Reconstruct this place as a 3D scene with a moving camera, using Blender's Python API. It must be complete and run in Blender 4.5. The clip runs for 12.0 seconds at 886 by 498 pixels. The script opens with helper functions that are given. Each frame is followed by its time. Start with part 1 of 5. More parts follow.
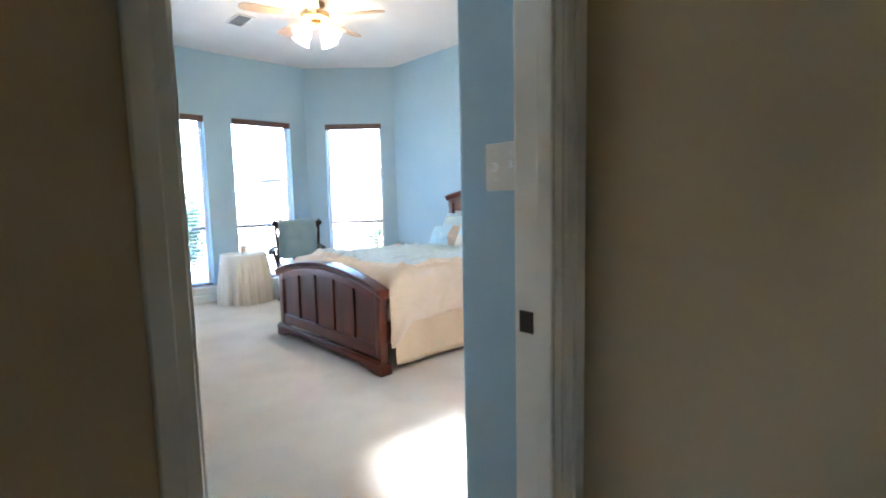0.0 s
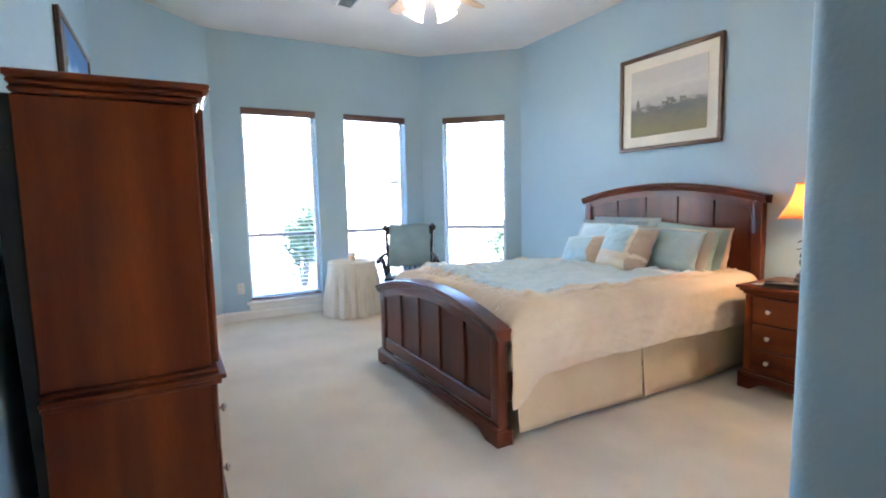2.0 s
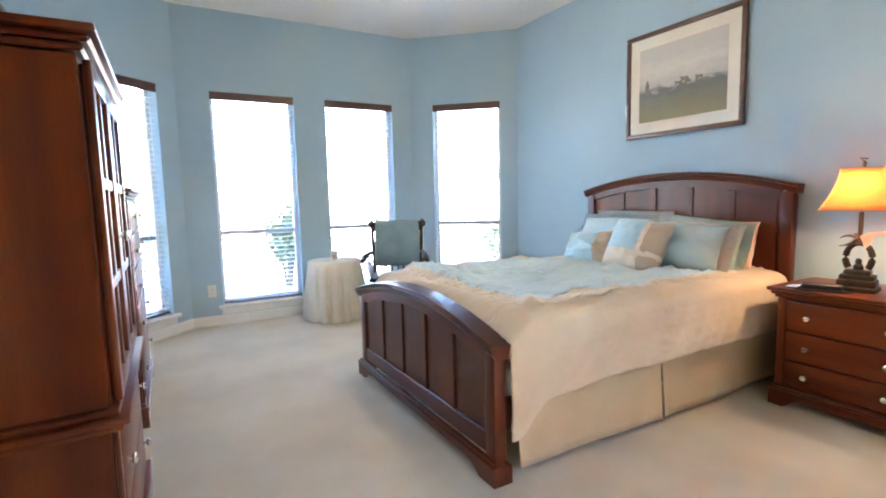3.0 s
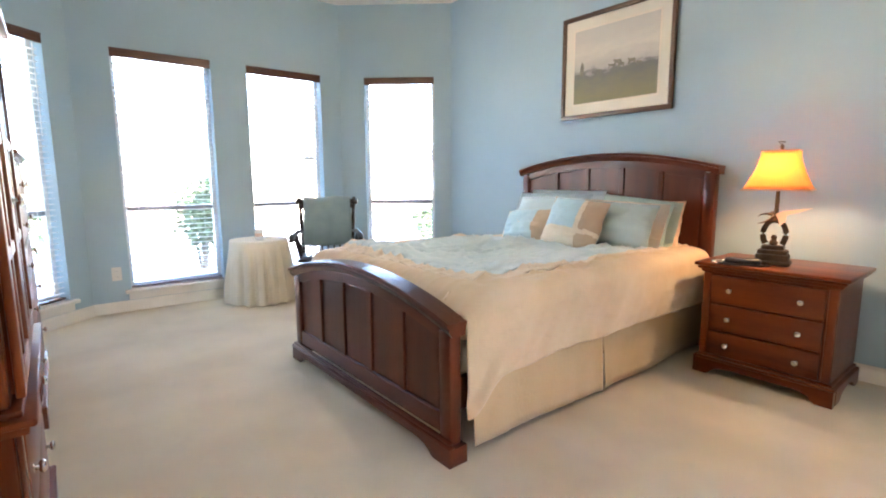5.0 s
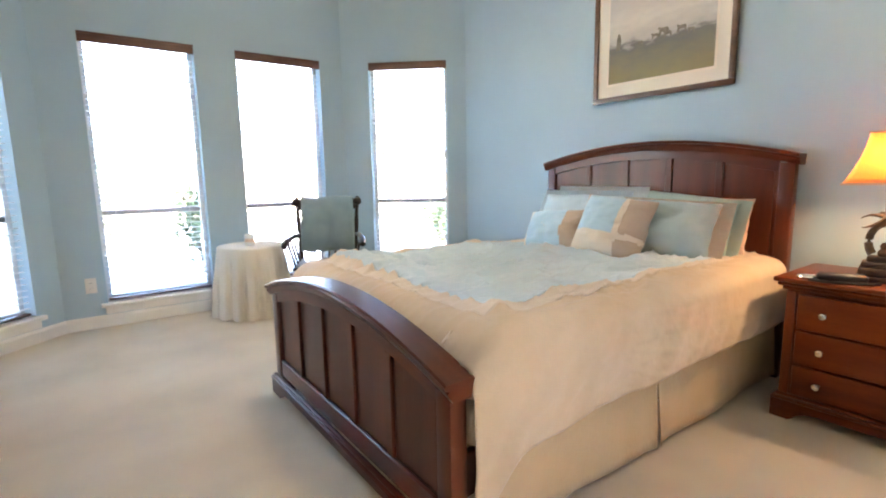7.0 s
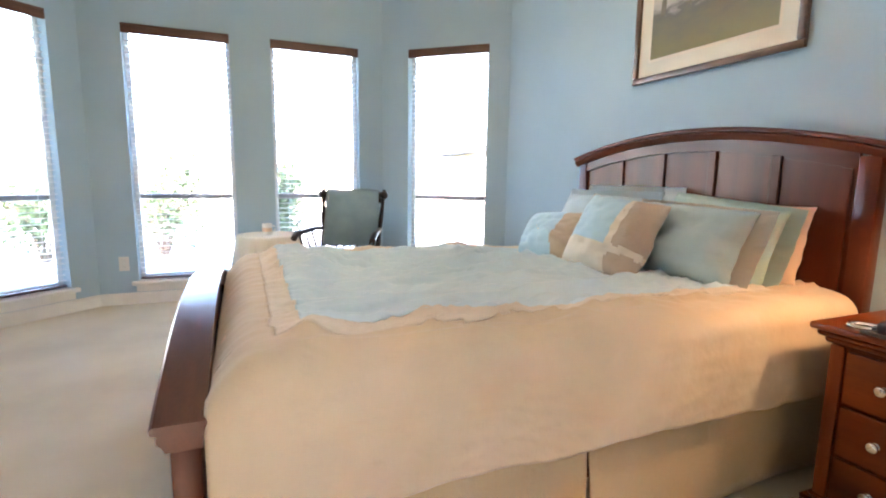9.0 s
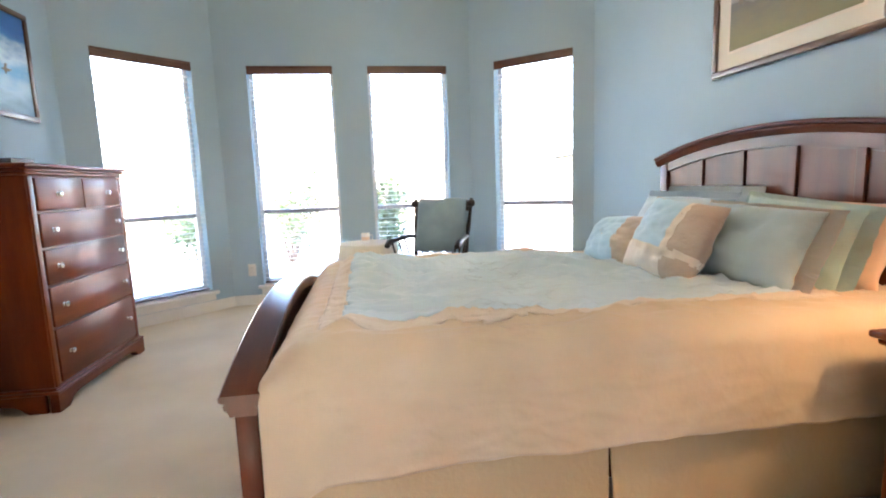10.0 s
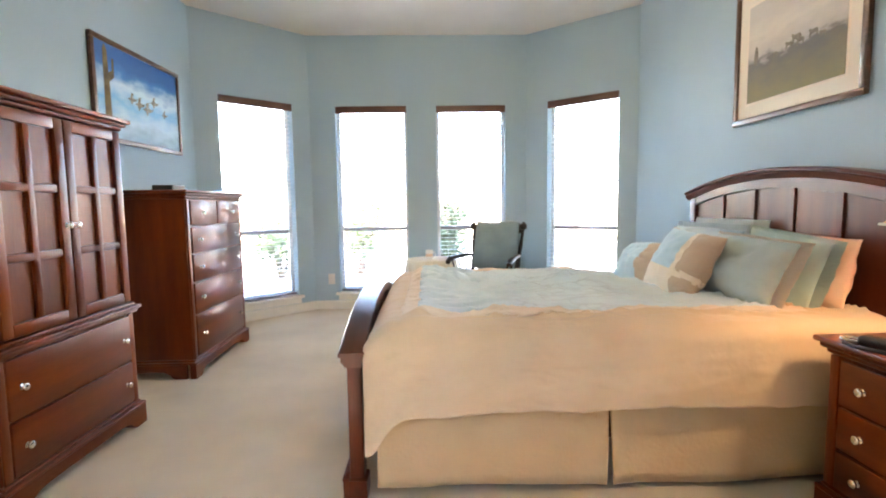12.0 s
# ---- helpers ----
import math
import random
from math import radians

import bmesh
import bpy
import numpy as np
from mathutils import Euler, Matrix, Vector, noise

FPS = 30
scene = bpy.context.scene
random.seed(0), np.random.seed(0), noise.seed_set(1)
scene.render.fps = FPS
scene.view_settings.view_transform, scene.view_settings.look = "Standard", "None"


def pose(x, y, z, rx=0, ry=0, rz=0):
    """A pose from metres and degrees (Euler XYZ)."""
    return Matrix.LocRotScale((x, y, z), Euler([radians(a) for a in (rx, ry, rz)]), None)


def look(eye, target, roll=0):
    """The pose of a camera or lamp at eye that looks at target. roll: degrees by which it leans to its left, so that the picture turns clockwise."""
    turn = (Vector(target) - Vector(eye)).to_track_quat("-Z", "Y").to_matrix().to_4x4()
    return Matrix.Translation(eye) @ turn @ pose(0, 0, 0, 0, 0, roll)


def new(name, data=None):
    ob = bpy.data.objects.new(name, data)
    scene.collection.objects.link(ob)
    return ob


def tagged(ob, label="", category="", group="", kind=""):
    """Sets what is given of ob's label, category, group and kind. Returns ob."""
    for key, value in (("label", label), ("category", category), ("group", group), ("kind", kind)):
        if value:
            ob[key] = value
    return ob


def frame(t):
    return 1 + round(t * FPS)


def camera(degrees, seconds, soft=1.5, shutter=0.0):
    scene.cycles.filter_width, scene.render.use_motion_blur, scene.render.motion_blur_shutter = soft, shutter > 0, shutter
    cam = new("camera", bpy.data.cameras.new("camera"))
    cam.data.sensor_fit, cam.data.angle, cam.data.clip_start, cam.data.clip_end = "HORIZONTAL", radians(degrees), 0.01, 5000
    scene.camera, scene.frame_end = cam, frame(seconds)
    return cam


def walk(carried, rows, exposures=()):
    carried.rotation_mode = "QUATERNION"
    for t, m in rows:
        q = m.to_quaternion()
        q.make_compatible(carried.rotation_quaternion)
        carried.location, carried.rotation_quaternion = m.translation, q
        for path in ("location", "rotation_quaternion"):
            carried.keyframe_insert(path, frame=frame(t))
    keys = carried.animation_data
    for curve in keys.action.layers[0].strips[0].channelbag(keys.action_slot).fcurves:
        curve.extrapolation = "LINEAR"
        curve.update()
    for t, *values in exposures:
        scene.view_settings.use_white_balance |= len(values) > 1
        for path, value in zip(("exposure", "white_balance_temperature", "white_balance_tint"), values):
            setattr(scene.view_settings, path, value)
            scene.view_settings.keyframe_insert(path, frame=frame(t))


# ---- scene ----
cam = camera(84.6, 12.0, soft=2.0)
PATH = [
    (0, (0.874, 0.918, 1.172), (-0.581, 2.274, 0.965), -1.3),
    (0.5, (0.765, 1.026, 1.191), (-0.766, 2.297, 0.989), -1.8),
    (1, (0.578, 1.220, 1.168), (-1.062, 2.349, 0.982), -2.5),
    (1.5, (0.403, 1.321, 1.170), (-1.310, 2.338, 0.991), -2.3),
    (2, (0.152, 1.434, 1.199), (-1.591, 2.394, 1.004), -1.2),
    (2.5, (-0.084, 1.545, 1.173), (-1.833, 2.495, 0.977), -1.3),
    (3, (-0.192, 1.672, 1.165), (-1.924, 2.651, 0.956), -1.4),
    (3.5, (-0.266, 1.701, 1.162), (-1.928, 2.787, 0.916), -1.0),
    (5.5, (-0.379, 1.603, 1.112), (-1.916, 2.850, 0.822), -0.3),
    (6, (-0.452, 1.647, 1.141), (-1.987, 2.891, 0.831), -0.5),
    (6.5, (-0.598, 1.830, 1.125), (-2.165, 3.035, 0.822), -0.8),
    (7, (-0.744, 2.026, 1.118), (-2.341, 3.193, 0.820), -1.0),
    (9, (-0.702, 2.910, 1.057), (-2.533, 3.662, 0.768), 0.8),
    (9.5, (-0.636, 3.071, 1.121), (-2.549, 3.568, 0.813), -1.2),
    (10, (-0.481, 3.123, 1.089), (-2.442, 3.415, 0.821), -2.0),
    (10.5, (-0.285, 3.119, 1.122), (-2.261, 3.297, 0.865), -1.8),
    (11, (-0.157, 3.060, 1.131), (-2.140, 3.195, 0.904), -1.2),
    (11.5, (-0.035, 3.056, 1.111), (-2.024, 3.142, 0.922), -0.9),
    (12, (0.101, 3.079, 1.136), (-1.890, 3.136, 0.954), -0.8),
]
walk(cam, [(t, look(eye, target, roll)) for t, eye, target, roll in PATH],
     [(0.0, 5.34, 5250, 10), (0.8, 5.15, 5150, 11), (1.5, 5.05, 5250, 12), (3.5, 5.18, 5800, 15), (6.0, 5.18, 6250, 16), (10.0, 5.08, 6250, 17), (12.0, 5.13, 6500, 17)])

# ---- world, sun and large lights ----
world = bpy.data.worlds.new("world")
scene.world = world
world.use_nodes = True
wn = world.node_tree.nodes
sky = wn.new("ShaderNodeTexSky")
sky.sky_type = "NISHITA"
sky.sun_disc = False
sky.sun_elevation = radians(35)
sky.sun_rotation = radians(90)
wn["Background"].inputs["Strength"].default_value = 0.15
world.node_tree.links.new(sky.outputs["Color"], wn["Background"].inputs["Color"])


def lamp(name, kind, energy, colour, m, size=0.1, size_y=None, angle=None):
    data = bpy.data.lights.new(name, kind)
    data.energy, data.color = energy, colour
    if kind == "AREA":
        data.shape, data.size, data.size_y = "RECTANGLE", size, size_y or size
    if kind == "POINT":
        data.shadow_soft_size = size
    if angle:
        data.angle = radians(angle)
    ob = new(name, data)
    ob.matrix_world = m
    return ob


SUN_FROM = Vector((math.cos(radians(35)) * math.sin(radians(90)), math.cos(radians(35)) * math.cos(radians(90)), math.sin(radians(35))))
lamp("sun", "SUN", 5.0, (1, 0.95, 0.88), look(SUN_FROM * 30, (0, 0, 0)), angle=12.0)

# ---- plan, in metres ----
CEIL = 2.93
WX, NY, SY = -5.257, 5.05, 0.955          # window wall, headboard wall, wardrobe wall
C1, C2 = 1.82, 4.15                    # corners of the bay
DX = -4.471                             # where the slanted walls meet the long ones
EX = 1.25                               # far side of the room behind the partition
SILL, HEAD = 0.185, 2.197
W2, W3 = (2.095, 2.858), (3.175, 3.926)  # the two windows of the window wall
DOOR_X0, DOOR_X1, DOOR_Y0, DOOR_Y1 = 0.256, 0.354, 1.130, 1.703
LX0, LX1 = -0.07, 0.10                  # the hinge side of the doorway
PART_Y = 1.82                           # face of the partition beside the door
LAMP_POWER, FAN_POWER, FILL_POWER = 0.92, 0.45, 4.8

# ---- materials ----


def mat(name, colour, rough=0.5, metal=0.0, colour2=None, scale=6.0, stretch=(1, 1, 1), bump=0.0, bump_scale=80.0,
        coat=0.0, fine=0.0, sheen=0.0, emit=None, strength=0.0, spec=0.5, detail=6.0, contrast=(0.35, 0.65), vary=0.0):
    m = bpy.data.materials.new(name)
    m.use_nodes = True
    nt = m.node_tree
    b = nt.nodes["Principled BSDF"]
    b.inputs["Roughness"].default_value, b.inputs["Metallic"].default_value = rough, metal
    b.inputs["Specular IOR Level"].default_value = spec
    b.inputs["Coat Weight"].default_value = coat
    b.inputs["Coat Roughness"].default_value = 0.15
    b.inputs["Sheen Weight"].default_value = sheen
    b.inputs["Base Color"].default_value = (*colour, 1)
    tc = nt.nodes.new("ShaderNodeTexCoord")
    mp = nt.nodes.new("ShaderNodeMapping")
    mp.inputs["Scale"].default_value = stretch
    nt.links.new(tc.outputs["Object"], mp.inputs["Vector"])
    if colour2:
        n = nt.nodes.new("ShaderNodeTexNoise")
        n.inputs["Scale"].default_value, n.inputs["Detail"].default_value = scale, detail
        nt.links.new(mp.outputs["Vector"], n.inputs["Vector"])
        r = nt.nodes.new("ShaderNodeValToRGB")
        r.color_ramp.elements[0].position, r.color_ramp.elements[1].position = contrast
        r.color_ramp.elements[0].color, r.color_ramp.elements[1].color = (*colour, 1), (*colour2, 1)
        nt.links.new(n.outputs["Fac"], r.inputs["Fac"])
        out = r.outputs["Color"]
        if fine:
            n2 = nt.nodes.new("ShaderNodeTexNoise")
            n2.inputs["Scale"].default_value, n2.inputs["Detail"].default_value = bump_scale, 3
            nt.links.new(mp.outputs["Vector"], n2.inputs["Vector"])
            mx = nt.nodes.new("ShaderNodeMix")
            mx.data_type, mx.blend_type = "RGBA", "OVERLAY"
            mx.inputs["Factor"].default_value = fine
            nt.links.new(out, mx.inputs["A"])
            nt.links.new(n2.outputs["Fac"], mx.inputs["B"])
            out = mx.outputs["Result"]
        if vary:
            oi = nt.nodes.new("ShaderNodeObjectInfo")
            mr = nt.nodes.new("ShaderNodeMapRange")
            mr.inputs["To Min"].default_value, mr.inputs["To Max"].default_value = 1 - vary, 1 + vary
            nt.links.new(oi.outputs["Random"], mr.inputs["Value"])
            hs = nt.nodes.new("ShaderNodeHueSaturation")
            nt.links.new(mr.outputs["Result"], hs.inputs["Value"])
            nt.links.new(out, hs.inputs["Color"])
            out = hs.outputs["Color"]
        nt.links.new(out, b.inputs["Base Color"])
    if bump:
        n3 = nt.nodes.new("ShaderNodeTexNoise")
        n3.inputs["Scale"].default_value, n3.inputs["Detail"].default_value = bump_scale, 4
        nt.links.new(mp.outputs["Vector"], n3.inputs["Vector"])
        bp = nt.nodes.new("ShaderNodeBump")
        bp.inputs["Strength"].default_value, bp.inputs["Distance"].default_value = bump, 0.01
        nt.links.new(n3.outputs["Fac"], bp.inputs["Height"])
        nt.links.new(bp.outputs["Normal"], b.inputs["Normal"])
    if emit:
        b.inputs["Emission Color"].default_value, b.inputs["Emission Strength"].default_value = (*emit, 1), strength
    return m


M_WALL = mat("blue_wall_paint", (0.345, 0.465, 0.545), 0.75, colour2=(0.37, 0.49, 0.57), scale=1.5, bump=0.12, bump_scale=160, spec=0.3)
M_HALL = mat("beige_wall_paint", (0.56, 0.44, 0.29), 0.8, colour2=(0.62, 0.49, 0.33), scale=1.5, bump=0.15, bump_scale=150, spec=0.3)
M_CEIL = mat("ceiling_paint", (0.78, 0.74, 0.68), 0.9, colour2=(0.82, 0.78, 0.72), scale=2, bump=0.3, bump_scale=90, spec=0.2)
M_TRIM = mat("white_trim_paint", (0.76, 0.73, 0.67), 0.45, colour2=(0.82, 0.79, 0.73), scale=5, bump=0.05, bump_scale=60)
M_CARPET = mat("beige_carpet", (0.67, 0.58, 0.425), 0.95, colour2=(0.79, 0.69, 0.525), scale=2.2, bump=0.9, bump_scale=260, fine=0.35, sheen=0.3, spec=0.1, detail=9)
M_WOOD = mat("cherry_wood", (0.082, 0.0135, 0.0025), 0.30, colour2=(0.185, 0.037, 0.005), scale=1.6, stretch=(5, 5, 0.5), bump=0.06, bump_scale=40, coat=0.08, spec=0.3, fine=0.25, vary=0.12)
M_WOODH = mat("cherry_wood_crosswise", (0.082, 0.0135, 0.0025), 0.30, colour2=(0.185, 0.037, 0.005), scale=1.6, stretch=(0.5, 5, 5), bump=0.06, bump_scale=40, coat=0.08, spec=0.3, fine=0.25, vary=0.12)
M_BEDWOOD = mat("dark_cherry_wood", (0.058, 0.012, 0.0042), 0.30, colour2=(0.115, 0.025, 0.008), scale=1.5, stretch=(7, 7, 0.6), bump=0.06, bump_scale=40, coat=0.08, spec=0.3, fine=0.2, vary=0.10)
M_BEDWOODH = mat("dark_cherry_wood_crosswise", (0.058, 0.012, 0.0042), 0.28, colour2=(0.115, 0.025, 0.008), scale=1.5, stretch=(0.6, 7, 7), bump=0.06, bump_scale=40, coat=0.1, spec=0.3, fine=0.2, vary=0.10)
M_BLIND = mat("dark_walnut_valance", (0.06, 0.022, 0.014), 0.45, colour2=(0.10, 0.038, 0.022), scale=4, stretch=(1, 1, 8))
M_SLAT = mat("white_blind_slat", (0.80, 0.79, 0.77), 0.5, colour2=(0.84, 0.83, 0.81), scale=8)
M_VINYL = mat("window_frame_vinyl", (0.60, 0.62, 0.63), 0.4, colour2=(0.66, 0.68, 0.69), scale=6)
M_SASH = mat("grey_aluminium_sash", (0.20, 0.21, 0.23), 0.4, metal=0.5, colour2=(0.26, 0.27, 0.29), scale=6)
M_CHROME = mat("brushed_nickel", (0.74, 0.72, 0.68), 0.18, metal=1.0)
M_BRONZE = mat("oil_rubbed_bronze", (0.018, 0.014, 0.012), 0.35, metal=0.6, colour2=(0.035, 0.026, 0.02), scale=20)
M_BLACK = mat("black_plastic", (0.012, 0.012, 0.014), 0.4, colour2=(0.02, 0.02, 0.022), scale=10)
M_BACK = mat("flat_black", (0.006, 0.006, 0.007), 0.7, colour2=(0.011, 0.011, 0.012), scale=10)
M_PLATE = mat("ivory_switch_plate", (0.66, 0.63, 0.57), 0.4, colour2=(0.70, 0.67, 0.61), scale=10)
M_DUVET = mat("cream_duvet_cotton", (0.56, 0.435, 0.29), 0.9, colour2=(0.63, 0.495, 0.34), scale=3, bump=0.45, bump_scale=15, sheen=0.25, spec=0.15)
M_BAND = mat("pale_ruched_cotton", (0.64, 0.55, 0.44), 0.9, colour2=(0.70, 0.61, 0.50), scale=5, bump=0.5, bump_scale=60, sheen=0.25, spec=0.15)
M_AQUA = mat("aqua_duvet_panel", (0.49, 0.62, 0.68), 0.7, colour2=(0.57, 0.69, 0.745), scale=3, bump=0.75, bump_scale=13, sheen=0.35, spec=0.25)
M_SKIRT = mat("tan_bed_skirt", (0.52, 0.38, 0.215), 0.9, colour2=(0.58, 0.43, 0.25), scale=3, bump=0.25, bump_scale=60, sheen=0.2, spec=0.15)
M_SHAM = mat("grey_blue_sham", (0.36, 0.46, 0.48), 0.85, colour2=(0.43, 0.53, 0.55), scale=4, bump=0.35, bump_scale=24, sheen=0.3, spec=0.2)
M_SHAMB = mat("light_blue_sham", (0.45, 0.57, 0.62), 0.85, colour2=(0.52, 0.64, 0.68), scale=4, bump=0.35, bump_scale=24, sheen=0.3, spec=0.2)
M_PALE = mat("pale_blue_white_cotton", (0.58, 0.66, 0.68), 0.9, colour2=(0.66, 0.73, 0.75), scale=4, bump=0.35, bump_scale=24, sheen=0.2, spec=0.15)
M_SKY = mat("light_blue_fabric", (0.40, 0.58, 0.68), 0.85, colour2=(0.47, 0.64, 0.72), scale=4, bump=0.25, bump_scale=30, sheen=0.3, spec=0.2)
M_MINT = mat("pale_mint_fabric", (0.42, 0.57, 0.53), 0.85, colour2=(0.49, 0.63, 0.58), scale=4, bump=0.3, bump_scale=24, sheen=0.3, spec=0.2)
M_TAN = mat("tan_fabric", (0.46, 0.36, 0.27), 0.9, colour2=(0.54, 0.43, 0.33), scale=5, bump=0.4, bump_scale=50, sheen=0.2, spec=0.15)
M_CREAM = mat("cream_trim_fabric", (0.70, 0.62, 0.51), 0.9, colour2=(0.76, 0.68, 0.57), scale=5, bump=0.3, bump_scale=40, sheen=0.2, spec=0.15)
M_PEACH = mat("peach_pillowcase", (0.72, 0.52, 0.36), 0.9, colour2=(0.78, 0.58, 0.42), scale=4, bump=0.25, bump_scale=24, sheen=0.2, spec=0.15)
M_CLOTH = mat("ivory_tablecloth", (0.70, 0.65, 0.54), 0.9, colour2=(0.76, 0.71, 0.60), scale=4, bump=0.25, bump_scale=60, sheen=0.2, spec=0.15)
M_THROW = mat("slate_blue_throw", (0.19, 0.27, 0.30), 0.95, colour2=(0.24, 0.33, 0.36), scale=5, bump=0.6, bump_scale=90, sheen=0.4, spec=0.1)
M_FRAME = mat("walnut_picture_frame", (0.060, 0.026, 0.014), 0.35, colour2=(0.11, 0.050, 0.026), scale=6, stretch=(1, 1, 6), coat=0.2)
M_MATB = mat("cream_picture_mat", (0.66, 0.62, 0.52), 0.9, colour2=(0.70, 0.66, 0.56), scale=4)
M_BRASS = mat("antique_brass", (0.30, 0.20, 0.09), 0.35, metal=0.9, colour2=(0.38, 0.26, 0.12), scale=12)
M_FANBLADE = mat("light_oak_fan_blade", (0.45, 0.27, 0.12), 0.4, colour2=(0.58, 0.37, 0.18), scale=4, stretch=(8, 1, 1))
M_BULB = mat("lit_frosted_glass", (0.9, 0.85, 0.75), 0.4, emit=(1.0, 0.80, 0.52), strength=0.8)
M_LAMPIRON = mat("dark_bronze_casting", (0.035, 0.025, 0.018), 0.5, metal=0.5, colour2=(0.09, 0.06, 0.035), scale=14, bump=0.5, bump_scale=50)
M_CACTUS = mat("painted_cactus", (0.10, 0.07, 0.03), 0.7, colour2=(0.20, 0.15, 0.06), scale=20)
M_FADED = mat("faded_print_ink", (0.15, 0.14, 0.11), 0.8, colour2=(0.24, 0.22, 0.17), scale=28, detail=8)
M_BIRD = mat("painted_birds", (0.09, 0.08, 0.07), 0.7, colour2=(0.32, 0.29, 0.25), scale=40)
M_PATIO = mat("pale_concrete", (0.44, 0.43, 0.41), 0.9, colour2=(0.54, 0.53, 0.50), scale=1.2, bump=0.3, bump_scale=60, spec=0.2)
M_GRASS = mat("lawn", (0.14, 0.15, 0.07), 0.9, colour2=(0.21, 0.21, 0.11), scale=1.5, bump=0.5, bump_scale=40, spec=0.2)
M_LEAF = mat("shrub_leaves", (0.055, 0.085, 0.035), 0.6, colour2=(0.09, 0.13, 0.055), scale=5, vary=0.2)
M_BARK = mat("bark", (0.09, 0.06, 0.04), 0.9, colour2=(0.15, 0.11, 0.08), scale=20, stretch=(3, 3, 0.5))
M_FENCE = mat("weathered_fence_boards", (0.33, 0.27, 0.21), 0.85, colour2=(0.44, 0.37, 0.30), scale=6, stretch=(6, 6, 0.6), vary=0.15)
M_BRICK = mat("pale_brick", (0.42, 0.33, 0.27), 0.9, colour2=(0.52, 0.42, 0.35), scale=9, bump=0.4, bump_scale=12)
# roof colour set below real shingles, to offset the overbright light on it
M_ROOF = mat("darkened_shingles", (0.018, 0.015, 0.016), 0.9, colour2=(0.030, 0.025, 0.026), scale=9, stretch=(1, 4, 1), bump=0.4, bump_scale=12)


def glass_material():
    m = bpy.data.materials.new("clear_glass")
    m.use_nodes = True
    b = m.node_tree.nodes["Principled BSDF"]
    b.inputs["Transmission Weight"].default_value, b.inputs["Roughness"].default_value, b.inputs["IOR"].default_value = 1.0, 0.0, 1.45
    return m


def shade_material():
    m = bpy.data.materials.new("amber_lamp_shade")
    m.use_nodes = True
    nt = m.node_tree
    b = nt.nodes["Principled BSDF"]
    b.inputs["Base Color"].default_value, b.inputs["Roughness"].default_value = (0.72, 0.34, 0.11, 1), 0.8
    t = nt.nodes.new("ShaderNodeBsdfTranslucent")
    t.inputs["Color"].default_value = (0.88, 0.46, 0.17, 1)
    mx = nt.nodes.new("ShaderNodeMixShader")
    mx.inputs["Fac"].default_value = 0.5
    nt.links.new(b.outputs["BSDF"], mx.inputs[1])
    nt.links.new(t.outputs["BSDF"], mx.inputs[2])
    nt.links.new(mx.outputs["Shader"], nt.nodes["Material Output"].inputs["Surface"])
    return m


def picture_material(name, stops, noise_scale, noise_amount, rough, lo, hi):
    """Bands of paint up the picture's height (local z from lo to hi), with a ragged edge."""
    m = bpy.data.materials.new(name)
    m.use_nodes = True
    nt = m.node_tree
    b = nt.nodes["Principled BSDF"]
    b.inputs["Roughness"].default_value = rough
    tc = nt.nodes.new("ShaderNodeTexCoord")
    sp = nt.nodes.new("ShaderNodeSeparateXYZ")
    nt.links.new(tc.outputs["Object"], sp.inputs["Vector"])
    mr = nt.nodes.new("ShaderNodeMapRange")
    mr.inputs["From Min"].default_value, mr.inputs["From Max"].default_value = lo, hi
    nt.links.new(sp.outputs["Z"], mr.inputs["Value"])
    n = nt.nodes.new("ShaderNodeTexNoise")
    n.inputs["Scale"].default_value, n.inputs["Detail"].default_value = noise_scale, 8
    mp = nt.nodes.new("ShaderNodeMapping")
    mp.inputs["Scale"].default_value = (1, 1, 2.2)
    nt.links.new(tc.outputs["Object"], mp.inputs["Vector"])
    nt.links.new(mp.outputs["Vector"], n.inputs["Vector"])
    ma = nt.nodes.new("ShaderNodeMath")
    ma.operation = "MULTIPLY_ADD"
    ma.inputs[1].default_value = noise_amount
    nt.links.new(n.outputs["Fac"], ma.inputs[0])
    nt.links.new(mr.outputs["Result"], ma.inputs[2])
    r = nt.nodes.new("ShaderNodeValToRGB")
    els = r.color_ramp.elements
    while len(els) < len(stops):
        els.new(0.5)
    for e, (p, c) in zip(els, stops):
        e.position, e.color = p, (*c, 1)
    nt.links.new(ma.outputs["Value"], r.inputs["Fac"])
    nt.links.new(r.outputs["Color"], b.inputs["Base Color"])
    return m


M_GLASS = glass_material()
M_SHADE = shade_material()

# ---- mesh helpers ----


def finish(name, bm, material, smooth=None):
    bmesh.ops.recalc_face_normals(bm, faces=bm.faces)
    me = bpy.data.meshes.new(name)
    bm.to_mesh(me)
    bm.free()
    me.materials.append(material)
    if smooth is not None:
        me.shade_smooth()
        if smooth < 180:
            me.set_sharp_from_angle(angle=radians(smooth))
    return new(name, me)


def part(name, bm, material, parent, label="", smooth=35):
    ob = finish(name, bm, material, smooth)
    ob.parent = parent
    return tagged(ob, label)


def thing(name, label, category, m=None, group="", kind=""):
    ob = new(name)
    ob.empty_display_size = 0.1
    ob.matrix_world = m or Matrix()
    return tagged(ob, label, category, group, kind)


def single(name, bm, material, label, category, m=None, group="", kind="", smooth=35):
    ob = finish(name, bm, material, smooth)
    ob.matrix_world = m or Matrix()
    return tagged(ob, label, category, group, kind)


